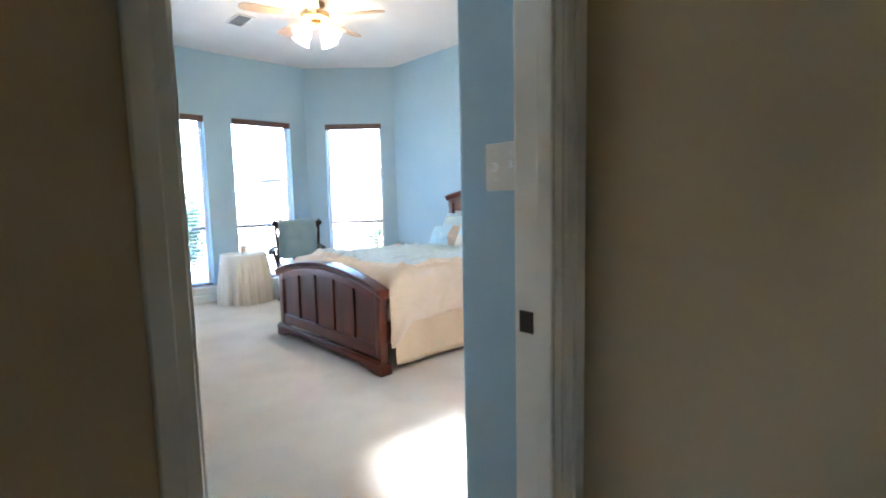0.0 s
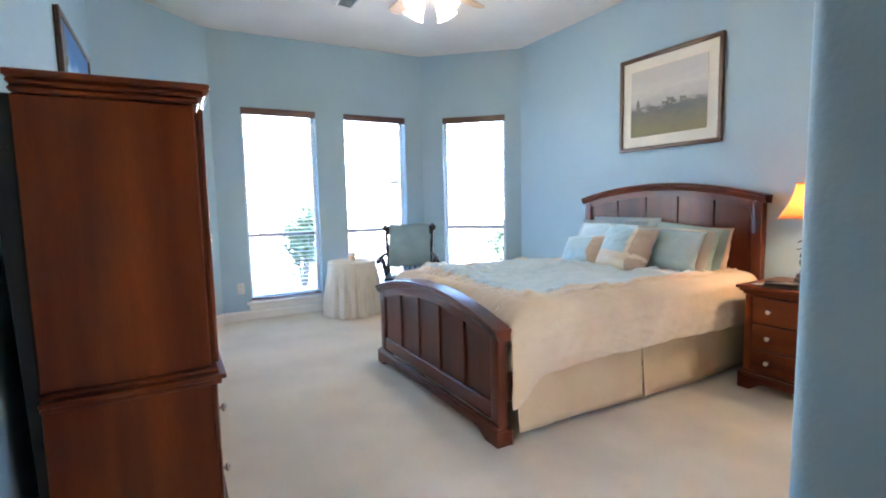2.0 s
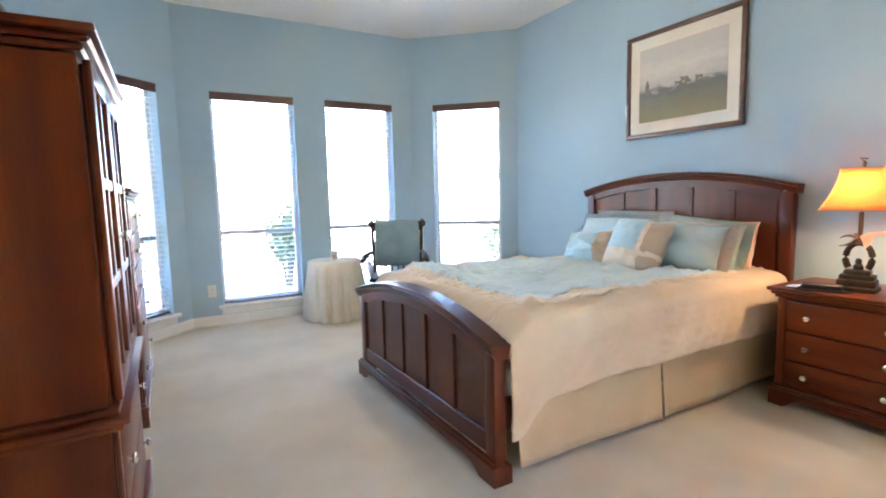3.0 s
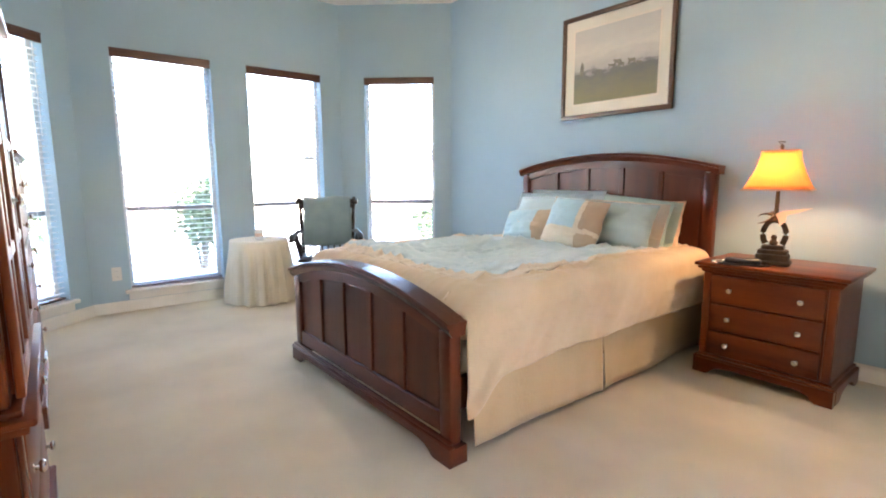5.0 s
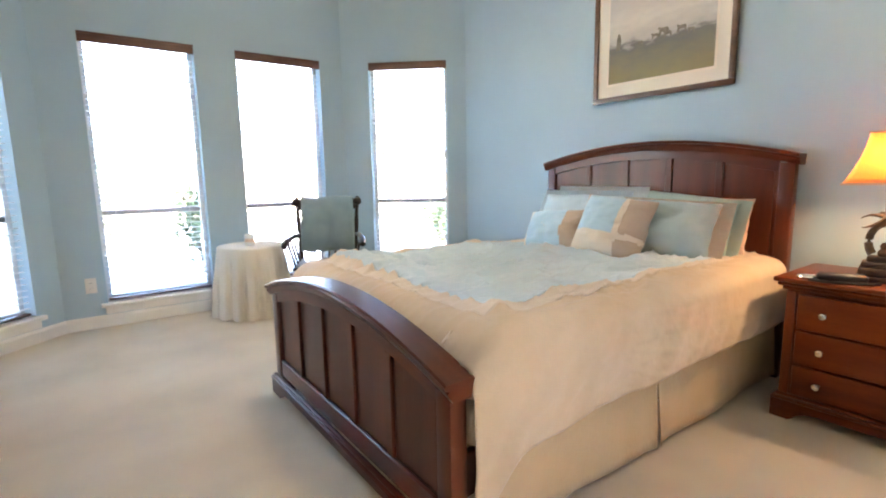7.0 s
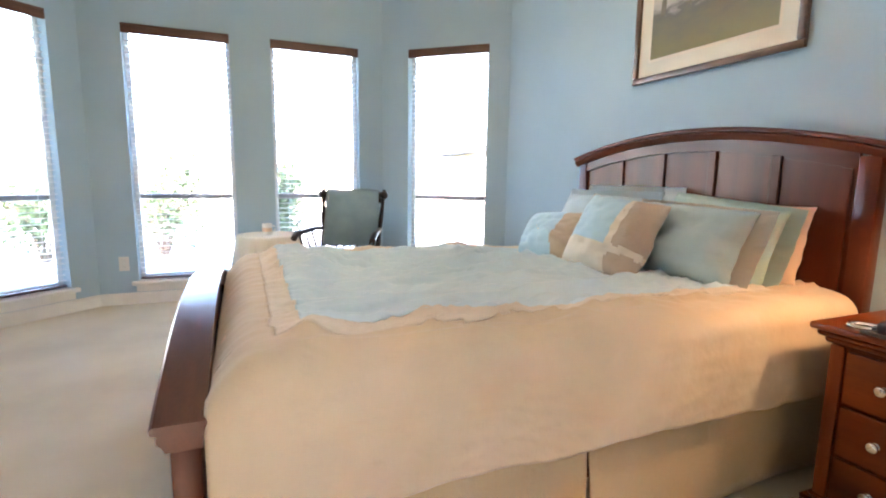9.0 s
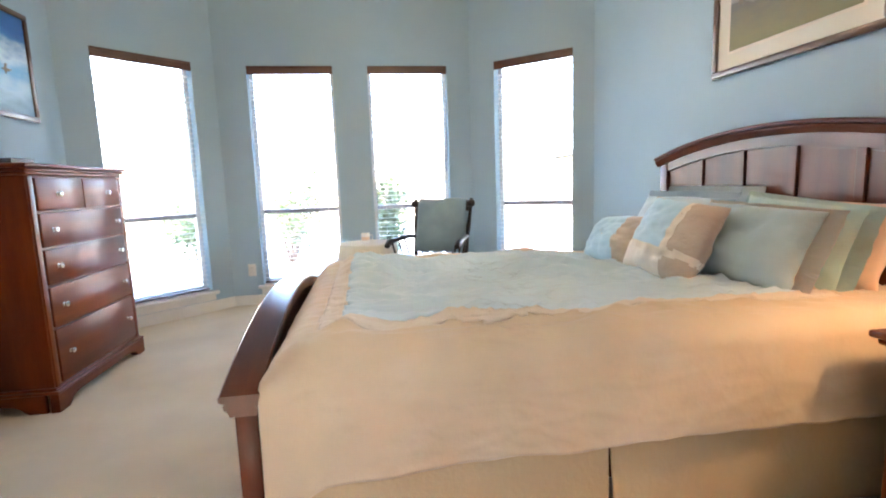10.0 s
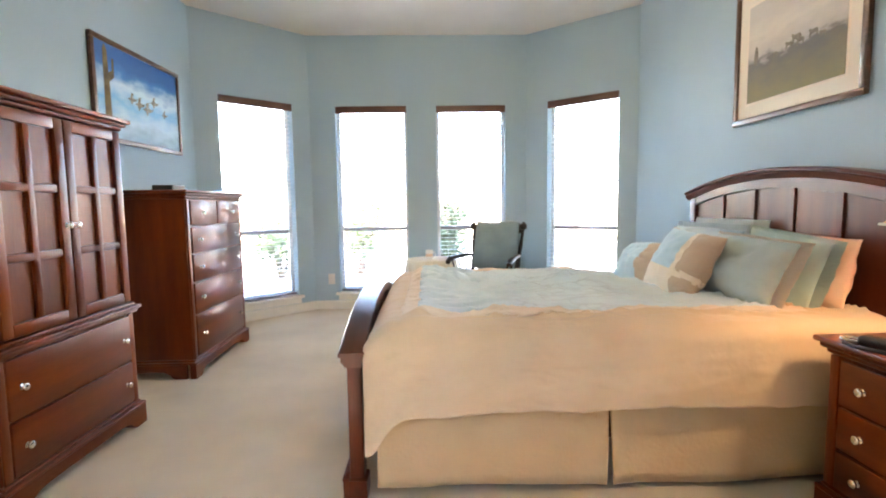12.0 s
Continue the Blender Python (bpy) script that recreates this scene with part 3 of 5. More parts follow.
def chest(m):
    t = thing("chest_of_drawers", "tall dark cherry chest with six drawers and nickel knobs", "chest of drawers", m)
    w, d, h = 0.905, 0.48, 1.255
    part("base", plinth(w, d, 0.095, 0.024, 0.08), M_WOODH, t)
    case_frame(t, w, d, 0.1235, h - 0.058)
    part("top", cornice(w, d, h - 0.0578, 0.036), M_WOODH, t)
    zs = [0.135, 0.422, 0.640, 0.832, 1.016]
    for a, b in zip(zs, zs[1:]):
        drawer(t, -w / 2 + 0.048, w / 2 - 0.048, a + 0.004, b - 0.008, (-0.318, 0.318))
    for s in (-1, 1):
        drawer(t, min(s * 0.004, s * (w / 2 - 0.048)), max(s * 0.004, s * (w / 2 - 0.048)), 1.022, 1.186, (s * 0.245,))
    return t


def armoire(m):
    t = thing("armoire", "tall dark cherry armoire with two panelled doors over two drawers", "armoire", m)
    w, d, h, waist = 0.80, 0.46, 1.585, 0.64
    part("base", plinth(w + 0.02, d, 0.10, 0.028, 0.09), M_WOODH, t)
    case_frame(t, w + 0.02, d, 0.1285, waist - 0.04)
    part("waist_moulding", boxes((-w / 2 - 0.028, w / 2 + 0.028, -0.028, d, waist - 0.0398, waist - 0.02), (-w / 2 - 0.042, w / 2 + 0.042, -0.042, d, waist - 0.0198, waist - 0.002), (-w / 2 - 0.02, w / 2 + 0.02, -0.02, d, waist - 0.0018, waist + 0.014), bevel=0.006, seg=2), M_WOODH, t)
    part("upper_carcass", boxes((-w / 2, w / 2, 0.0, d, waist + 0.0142, h - 0.06), bevel=0.004), M_WOOD, t)
    part("cornice", cornice(w, d, h - 0.058, 0.048), M_WOODH, t)
    # flat black wedge behind the carcass, narrowing downwards
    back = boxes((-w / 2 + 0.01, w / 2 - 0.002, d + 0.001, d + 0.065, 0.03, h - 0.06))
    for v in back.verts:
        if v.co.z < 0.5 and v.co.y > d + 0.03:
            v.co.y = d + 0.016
    part("back_wedge", back, M_BACK, t, "flat black wedge at the back, deeper at the top")
    drawer(t, -w / 2 + 0.03, w / 2 - 0.03, 0.14, 0.348, (-0.31, 0.31))
    drawer(t, -w / 2 + 0.03, w / 2 - 0.03, 0.356, 0.588, (-0.31, 0.31))
    z0, z1 = waist + 0.024, h - 0.068
    for s in (-1, 1):
        a, b = (0.003, w / 2 - 0.022) if s > 0 else (-w / 2 + 0.022, -0.003)
        dr = part("door", boxes((a + 0.01, b - 0.01, -0.008, -0.001, z0 + 0.01, z1 - 0.01)), M_WOOD, t, "framed door with six sunk panels")
        bar = 0.048
        cols = [a, (a + b) / 2 - 0.016, (a + b) / 2 + 0.016, b]
        for x0, x1 in ((a, a + bar), (b - bar, b)):
            part("stile", boxes((x0, x1, -0.026, -0.0085, z0, z1), bevel=0.004, seg=2), M_WOOD, dr)
        part("mullion", boxes((cols[1], cols[2], -0.023, -0.0085, z0 + bar, z1 - bar), bevel=0.004, seg=2), M_WOOD, dr)
        step = (z1 - z0 - bar) / 3
        for k in range(4):
            zz = z0 + k * step
            part("rail", boxes((a + bar + 0.0005, b - bar - 0.0005, -0.0255 if k in (0, 3) else -0.0225, -0.0085, zz if k in (0, 3) else zz + 0.008, zz + bar if k in (0, 3) else zz + bar - 0.008), bevel=0.004, seg=2), M_WOODH, dr)
        knob(dr, 0.026 * s, -0.026, (z0 + z1) / 2 - 0.02)
    return t


nightstand(pose(-1.238, 4.51, 0))
chest(pose(-3.575, 1.495, 0, 0, 0, 180))
armoire(pose(-2.041, 1.515, 0, 0, 0, 180))

# ---- the bed ----


def arch_of(x, x0, x1, ends, rise):
    u = (2 * x - x0 - x1) / (x1 - x0)
    return ends + rise * (1 - u * u)


def board(parent, name, x_from, x_to, y, front, ends, rise, low, post_foot, crown_over):
    """A panelled board with an arched, crowned top. front: -1 or 1, the side (in y) that carries the panels."""
    f, BX0, BX1 = front, x_from, x_to
    arch = lambda x, e, r: arch_of(x, x_from, x_to, e, r)
    yy = lambda a, b: (min(y + f * a, y + f * b), max(y + f * a, y + f * b))
    xs = np.linspace(BX0 + 0.03, BX1 - 0.03, 25)
    core = prism(bmesh.new(), [(BX0 + 0.03, low), (BX1 - 0.03, low)] + [(x, arch(x, ends, rise) - 0.03) for x in reversed(xs)], *yy(-0.014, 0.008))
    b = part(name, core, M_BEDWOOD, parent)
    for x0, x1 in ((BX0, BX0 + 0.07), (BX1 - 0.07, BX1)):
        top = min(arch(x0, ends, rise), arch(x1, ends, rise)) - 0.012
        part("post", boxes((x0, x1, *yy(-0.028, 0.030), 0.0 if not post_foot else 0.075, top), bevel=0.006, seg=2), M_BEDWOOD, b)
    xt = np.linspace(BX0 + 0.0705, BX1 - 0.0705, 25)
    rail = prism(bmesh.new(), [(x, arch(x, ends, rise) - 0.072) for x in xt] + [(x, arch(x, ends, rise) - 0.012) for x in reversed(xt)], *yy(0.0085, 0.026))
    part("top_rail", rail, M_BEDWOODH, b)
    part("bottom_rail", boxes((BX0 + 0.0705, BX1 - 0.0705, *yy(0.0085, 0.026), low + 0.001, low + 0.09), bevel=0.005), M_BEDWOODH, b)
    inner = np.linspace(BX0 + 0.07, BX1 - 0.07, 6)
    for x in inner[1:-1]:
        part("stile", boxes((x - 0.02, x + 0.02, *yy(0.0085, 0.0245), low + 0.0905, arch(x, ends, rise) - 0.0725), bevel=0.003), M_BEDWOOD, b)
    for x0, x1 in zip(inner, inner[1:]):
        xa, xb = x0 + 0.024, x1 - 0.024
        pane = np.linspace(xa, xb, 6)
        part("panel", prism(bmesh.new(), [(xa, low + 0.10), (xb, low + 0.10)] + [(x, arch(x, ends, rise) - 0.082) for x in reversed(pane)], *yy(0.0083, 0.012)), M_BEDWOOD, b)
    over = crown_over
    path = [(x, arch(x, ends, rise)) for x in np.linspace(BX0 - over * 0.6, BX1 + over * 0.6, 41)]
    section = [(0.034, -0.014), (0.040, -0.002), (0.048, 0.006), (0.050, 0.016), (0.046, 0.022), (0.058, 0.026), (0.060, 0.036), (0.054, 0.042), (-0.040, 0.042), (-0.044, 0.034), (-0.040, 0.022), (-0.034, 0.010), (-0.032, -0.014)]
    part("crown", sweep(bmesh.new(), path, [(y + f * a, z - 0.006) for a, z in section]), M_BEDWOODH, b)
    return b


bed = thing("bed", "dark cherry panel bed with arched headboard and footboard", "bed")
board(bed, "headboard", -3.345, -1.705, 4.98, -1, 1.168, 0.105, 0.30, False, 0.04)
FX0, FX1, FBY = -3.245, -1.722, 2.785
fb = board(bed, "footboard", FX0, FX1, FBY, -1, 0.550, 0.118, 0.105, True, 0.03)
foot = prism(bmesh.new(), [(FX0 - 0.022, 0), (FX0 + 0.09, 0), (FX0 + 0.115, 0.018), (FX0 + 0.15, 0.038), (FX0 + 0.22, 0.046), (FX1 - 0.22, 0.046), (FX1 - 0.15, 0.038), (FX1 - 0.115, 0.018), (FX1 - 0.09, 0), (FX1 + 0.022, 0), (FX1 + 0.022, 0.074), (FX0 - 0.022, 0.074)], FBY - 0.052, FBY - 0.031)
for s, x in ((-1, FX0 - 0.022), (1, FX1 + 0.022)):
    box(foot, min(x, x - s * 0.09), max(x, x - s * 0.09), FBY - 0.0308, FBY + 0.04, 0, 0.074)
part("plinth", foot, M_BEDWOODH, fb, "bracket-footed base rail")
part("base_moulding", boxes((FX0 - 0.026, FX1 + 0.026, FBY - 0.056, FBY - 0.027, 0.0745, 0.089), (FX0 - 0.014, FX1 + 0.014, FBY - 0.046, FBY - 0.0265, 0.0892, 0.1045), bevel=0.005, seg=2), M_BEDWOODH, fb)
for x0, x1 in ((FX0 + 0.05, FX0 + 0.075), (FX1 - 0.045, FX1 - 0.02)):
    part("side_rail", boxes((x0, x1, FBY + 0.031, 4.948, 0.20, 0.34), bevel=0.004), M_BEDWOOD, bed)

MX0, MX1, MY0, MY1 = -3.185, -1.725, 2.835, 4.93
single("box_spring", boxes((MX0, MX1, MY0, MY1, 0.345, 0.47), bevel=0.03, seg=3), M_CREAM, "cream covered box spring under the mattress", "box spring")
single("mattress", boxes((MX0, MX1, MY0, MY1, 0.472, 0.645), bevel=0.05, seg=4), M_PEACH, "plump mattress in a pale peach fitted sheet", "mattress")


def bed_skirt(side):
    """Pleated cloth from the box spring to the carpet along one side of the bed."""
    t = thing("bed_skirt", "tan cotton bed skirt with a split pleat", "bed skirt")
    x = FX1 - 0.016 if side > 0 else FX0 + 0.046
    split = 3.775
    for y0, y1 in ((MY0 + 0.03, split - 0.001), (split + 0.001, MY1 - 0.03)):
        bm = bmesh.new()
        n = int((y1 - y0) / 0.012)
        rows = 10
        grid = []
        for j in range(rows + 1):
            v = j / rows
            line = []
            for i in range(n + 1):
                u = i / n
                yv = y0 + (y1 - y0) * u
                edge = min(yv - y0, y1 - yv)
                bulge = 0.007 * math.sin(yv * 9.0 + 1.0) + 0.005 * noise.noise((yv * 12, v * 2, 3)) + 0.012 * math.exp(-edge * 30)
                out = 0.003 + v * (0.018 + bulge)
                z = 0.462 - v * (0.432 - 0.007 * math.sin(yv * 4.2) - 0.03 * math.exp(-(yv - MY0) * 9))
                y_shift = 0.013 * v * v * (1 if yv < split else -1) * math.exp(-abs(yv - split) * 22)
                out += 0.012 * v * math.exp(-abs(yv - split) * 26)
                line.append(bm.verts.new((x + side * out, yv - y_shift, max(z, 0.008))))
            grid.append(line)
        for j in range(rows):
            for i in range(n):
                bm.faces.new((grid[j][i], grid[j][i + 1], grid[j + 1][i + 1], grid[j + 1][i]))
        ob = part("skirt_panel", bm, M_SKIRT, t, smooth=180)
        so = ob.modifiers.new("cloth", "SOLIDIFY")
        so.thickness = 0.003
    return t


bed_skirt(1)
bed_skirt(-1)


def fbm(x, y, z=0.0):
    return noise.noise((x, y, z)) + 0.5 * noise.noise((x * 2.1, y * 2.1, z + 7)) + 0.25 * noise.noise((x * 4.3, y * 4.3, z + 3))


def ridge(x, y, z=0.0):
    return 1 - abs(noise.noise((x, y, z)) * 1.8)


DV_Y0, DV_Y1 = 2.82, 4.885          # foot end and head end of the duvet
HALF, DROP = (MX1 - MX0) / 2 + 0.045, 0.25
PANEL = (-0.59, 0.565, 3.03, 4.57)  # aqua panel: from and to across (from the middle line), from and to along


def duvet_point(s, y):
    """s: distance across the bed from its middle line, along the cloth."""
    side = 1 if s > 0 else -1
    a = abs(s)
    r = 0.075
    flat = HALF - r
    top = 0.672
    if a <= flat:
        x, z, nx, nz = a, top, 0.0, 1.0
    elif a <= flat + r * 1.5708:
        t = (a - flat) / r
        x, z, nx, nz = flat + r * math.sin(t), top - r + r * math.cos(t), math.sin(t), math.cos(t)
    else:
        t = a - flat - r * 1.5708
        x, z, nx, nz = HALF + 0.02 * math.sin(min(t / 0.2, 1.6)), top - r - t, 1.0, 0.0
    px = (MX0 + MX1) / 2 + side * x
    # loft, and folds that run along the bed
    loft = 0.020 * math.exp(-((y - 2.96) / 0.16) ** 2) + 0.013 * fbm(s * 1.6 + 3, y * 1.3)
    wx, wy = s + 0.10 * noise.noise((s * 2.2, y * 2.2, 5)), y + 0.12 * noise.noise((s * 2.0, y * 2.0, 15))
    patchy = 0.30 + 0.70 * max(0.0, min(1.0, noise.noise((s * 1.9, y * 1.5, 11)) * 1.3 + 0.55))
    streak = 0.8 * max(0.0, ridge(wx * 5.0 + wy * 1.0, wy * 1.3, 2.0) - 0.50) + 0.6 * max(0.0, ridge(wx * 11 - wy * 1.8, wy * 2.0, 6.0) - 0.52) + 0.26 * max(0.0, ridge(wx * 21 + wy * 2.6, wy * 3.6, 8.0) - 0.50)
    streak += 0.75 * max(0.0, ridge(wx * 8.5 + wy * 1.4, wy * 1.5, 12.0) - 0.80) + 0.60 * max(0.0, ridge(wx * 17 - wy * 2.4, wy * 2.6, 16.0) - 0.78) + 0.65 * max(0.0, ridge(wx * 6.5 - wy * 4.5, wy * 2.4, 21.0) - 0.82)
    on_top = 1.0 if a < flat - 0.08 else max(0.12, 1 - (a - flat + 0.08) / 0.14)
    near_foot = max(0.15, min(1.0, (y - 2.94) / 0.12))
    folds = 0.092 * streak * patchy * on_top * near_foot + 0.0015 * noise.noise((s * 24, y * 17, 4)) * on_top
    hem = math.exp(-((s - PANEL[1] - 0.035) / 0.05) ** 2) * max(0.0, min(1.0, (y - 3.0) / 0.15))
    folds += hem * (0.006 + 0.011 * max(0, noise.noise((y * 13 + s * 10, s * 9, 1))) + 0.006 * noise.noise((y * 30 - s * 16, s * 12, 2)))
    if a > flat - 0.05:
        hang = min(1.0, (a - flat + 0.05) / 0.3)
        folds += hang * (0.016 * noise.noise((y * 2.4, 3.3, side * 2.0)) + 0.010 * noise.noise((y * 5.5 + a * 3, a * 3, 9)) + 0.007 * noise.noise((y * 11 + a * 9, a * 8, 3)) + 0.009 * max(0.0, ridge(y * 3.2 + a * 5, a * 9, 4.0) - 0.6))
    settle = 1 - 0.65 * max(0.0, min(1.0, (y - 3.95) / 0.35))
    d = loft * settle * (nz + 0.3 * nx) + folds * (0.35 + 0.65 * settle) - 0.010 * (1 - settle) * nz
    px += side * nx * (d + 0.002)
    pz = z + nz * d
    # the foot end is tucked down behind the footboard, the corner falls lower
    if y < DV_Y0 + 0.12:
        k = 1 - (y - DV_Y0) / 0.12
        pz -= 0.095 * k * k * (1.0 if a < flat else max(0.0, 1 - (a - flat) / 0.2))
        px -= side * 0.03 * k * k * (1.0 if a > flat - 0.1 else 0.0)
    corner = math.exp(-((y - DV_Y0) / 0.09) ** 2) * max(0.0, min(1.0, (a - flat - 0.06) / 0.2))
    pz -= 0.16 * corner * max(0.0, (a - flat) / 0.33)
    # hem line waves
    hang = max(0.0, (a - flat - 0.12) / 0.21)
    pz += hang * (0.005 * math.sin(y * 5.2 + 0.4) + 0.007 * noise.noise((y * 9, 2.0, 0.5)))
    return Vector((px, y, pz))


def duvet():
    t = thing("duvet", "rumpled cream duvet with creased aqua centre panel on the bed", "duvet")
    ss = np.linspace(-HALF - DROP - 0.04, HALF + DROP + 0.04, 260)
    ys = np.linspace(DV_Y0, DV_Y1, 230)
    pts = [[duvet_point(s, y) for s in ss] for y in ys]
    seam = 0.065

    def zone(s, y):
        wob = 0.010 * noise.noise((y * 5, s * 5, 6))
        if y >= PANEL[3] + seam:
            return 0
        x0, x1, y0 = PANEL[0] + wob, PANEL[1] + wob, PANEL[2] + wob
        if x0 < s < x1 and y0 < y < PANEL[3]:
            return 1
        return 2 if x0 - seam < s < x1 + seam and y0 - seam < y else 0

    for name, which, material, label in (("cover", 0, M_DUVET, "tan cotton border"), ("centre_panel", 1, M_AQUA, "creased aqua panel"), ("ruched_band", 2, M_BAND, "gathered pale cream band")):
        bm = bmesh.new()
        made = {}

        def vert(j, i):
            if (j, i) not in made:
                lift = 0.0
                if which == 2:
                    lift = 0.0008 + 0.004 * noise.noise((ss[i] * 40, ys[j] * 40, 1)) * (1 if 0 < i < len(ss) - 1 else 0)
                made[j, i] = bm.verts.new(pts[j][i] + Vector((0, 0, lift)))
            return made[j, i]

        for j in range(len(ys) - 1):
            for i in range(len(ss) - 1):
                if zone((ss[i] + ss[i + 1]) / 2, (ys[j] + ys[j + 1]) / 2) == which:
                    bm.faces.new((vert(j, i), vert(j, i + 1), vert(j + 1, i + 1), vert(j + 1, i)))
        ob = part(name, bm, material, t, label, smooth=180)
        so = ob.modifiers.new("cloth", "SOLIDIFY")
        so.thickness, so.offset = 0.006, -1
    return t


duvet()


def pillow_mesh(w, h, thick, seed, flange=0.0, crumple=0.010, n=28):
    """A stuffed pillow standing in local x-z, facing -y, its lower edge at z = 0."""
    bm = bmesh.new()

    def pt(u, v, side):
        e = max(0.0, (1 - abs(u) ** 2.6)) ** 0.55 * max(0.0, (1 - abs(v) ** 2.6)) ** 0.55
        pull = 1 - 0.055 * (1 - u * u) * abs(v) ** 3 - 0.0
        pull_x = 1 - 0.055 * (1 - v * v) * abs(u) ** 3
        wob = crumple * fbm(u * 1.6 + seed, v * 1.6 + side * 3, seed)
        creases = 0.6 * crumple * noise.noise((u * 5 + seed, v * 5, side)) * e
        x = u * w / 2 * pull_x
        z = h / 2 + v * h / 2 * pull
        return Vector((x + 0.4 * wob, side * (thick / 2 * e + e * wob + creases), z + 0.3 * wob))

    grids = {}
    for side in (-1, 1):
        grids[side] = [[None] * (n + 1) for _ in range(n + 1)]
        for j in range(n + 1):
            for i in range(n + 1):
                rim = i in (0, n) or j in (0, n)
                if side == 1 and rim:
                    grids[1][j][i] = grids[-1][j][i]
                else:
                    u, v = math.sin((2 * i / n - 1) * math.pi / 2), math.sin((2 * j / n - 1) * math.pi / 2)
                    p = pt(u, v, side)
                    if rim:
                        p.y = 0
                    grids[side][j][i] = bm.verts.new(p)
        for j in range(n):
            for i in range(n):
                q = (grids[side][j][i], grids[side][j][i + 1], grids[side][j + 1][i + 1], grids[side][j + 1][i])
                bm.faces.new(q if side < 0 else q[::-1])
    return bm


def flange_mesh(w, h, sides, seed, n=40):
    """A flat, wavy border round a sham. sides: its width at the left, right, bottom and top."""
    bm = bmesh.new()
    ring_in, ring_out = [], []
    per = [(-1, -1), (1, -1), (1, 1), (-1, 1)]
    for k in range(4):
        a, b = Vector(per[k]), Vector(per[(k + 1) % 4])
        for i in range(n // 4 * 2):
            t = i / (n // 4 * 2)
            q = a.lerp(b, t)
            wave = 0.013 * noise.noise((q.x * 4 + seed, q.y * 4, seed)) + 0.008 * noise.noise((q.x * 13, q.y * 13 + seed, seed))
            ring_in.append(bm.verts.new((q.x * (w / 2 - 0.015), 0.002, h / 2 + q.y * (h / 2 - 0.015))))
            left, right, low, high = sides
            ring_out.append(bm.verts.new((q.x * (w / 2 + (right if q.x > 0 else left)), wave + 0.002, h / 2 + q.y * (h / 2 + (high if q.y > 0 else low)))))
    m = len(ring_in)
    for k in range(m):
        bm.faces.new((ring_in[k], ring_in[(k + 1) % m], ring_out[(k + 1) % m], ring_out[k]))
    bmesh.ops.solidify(bm, geom=list(bm.faces), thickness=0.004)
    return bm


def pillow(label, m, w, h, thick, material, seed, flange=None, bands=(), crumple=0.017, sides=(0.012, 0.05, 0.02, 0.012)):
    """bands: (name, material, from, to, axis) strips of another cloth laid on the front."""
    t = thing("pillow", label, "pillow", m)
    part("cushion", pillow_mesh(w, h, thick, seed, crumple=crumple), material, t, smooth=180)
    if flange:
        part("flange", flange_mesh(w, h, sides, seed), flange, t, "flat stitched flange", smooth=180)
    for name, bmat, u0, u1, v0, v1 in bands:
        bm = bmesh.new()
        src = pillow_mesh(w * 1.004, h, thick * 1.0 + 0.006, seed, crumple=crumple, n=56)
        gone = [f for f in src.faces if not (u0 * w / 2 <= f.calc_center_median().x <= u1 * w / 2 and v0 * h / 2 <= f.calc_center_median().z - h / 2 <= v1 * h / 2)]
        bmesh.ops.delete(src, geom=gone, context="FACES")
        bm.free()
        part(name, src, bmat, t, smooth=180)
    return t


TOP = 0.664
pillow("white cotton pillow leaning on the headboard", pose(-2.83, 4.84, TOP, -12, 0, 0), 0.68, 0.335, 0.14, M_PALE, 1.0, M_PALE, sides=(0.02, 0.02, 0.01, 0.035))
pillow("peach pillowcase standing against the headboard", pose(-2.10, 4.80, TOP, -11, 2, 0), 0.50, 0.32, 0.13, M_PEACH, 2.0)
pillow("pale mint pillow leaning on a peach pillow", pose(-2.14, 4.67, TOP, -16, 5, 2), 0.50, 0.325, 0.11, M_MINT, 3.0, M_MINT)
pillow("grey-blue sham with a peach flange leaning on other pillows", pose(-2.18, 4.50, TOP, -26, 2, 3), 0.54, 0.325, 0.19, M_SHAM, 4.0, M_CREAM, crumple=0.024, sides=(0.012, 0.065, 0.02, 0.012))
pillow("light blue sham with a ruffled cream top edge", pose(-2.87, 4.66, TOP, -28, 0, 3), 0.66, 0.345, 0.19, M_SHAMB, 5.0, M_PALE, crumple=0.024, sides=(0.03, 0.01, 0.02, 0.035))
pillow("square throw pillow with a blue square and tan border", pose(-2.375, 4.30, TOP - 0.005, -28, 5, 6), 0.42, 0.36, 0.16, M_TAN, 6.0, None,
       [("blue_square", M_SKY, -0.88, 0.20, -0.30, 0.95), ("cream_band", M_CREAM, -0.97, 0.97, -0.46, -0.30), ("cream_band", M_CREAM, 0.20, 0.36, -0.97, 0.97), ("cream_corner", M_CREAM, -0.97, 0.20, -0.99, -0.46)])
pillow("small oblong pillow with blue middle and tan ends", pose(-2.72, 4.27, TOP - 0.005, -32, -4, 8), 0.41, 0.27, 0.17, M_CREAM, 7.0, None,
       [("blue_middle", M_SKY, -0.80, 0.42, -0.99, 0.99), ("brown_cord", M_TAN, 0.42, 0.47, -0.99, 0.99), ("tan_end", M_TAN, 0.47, 0.99, -0.99, 0.99)])

# ---- bedside lamp ----


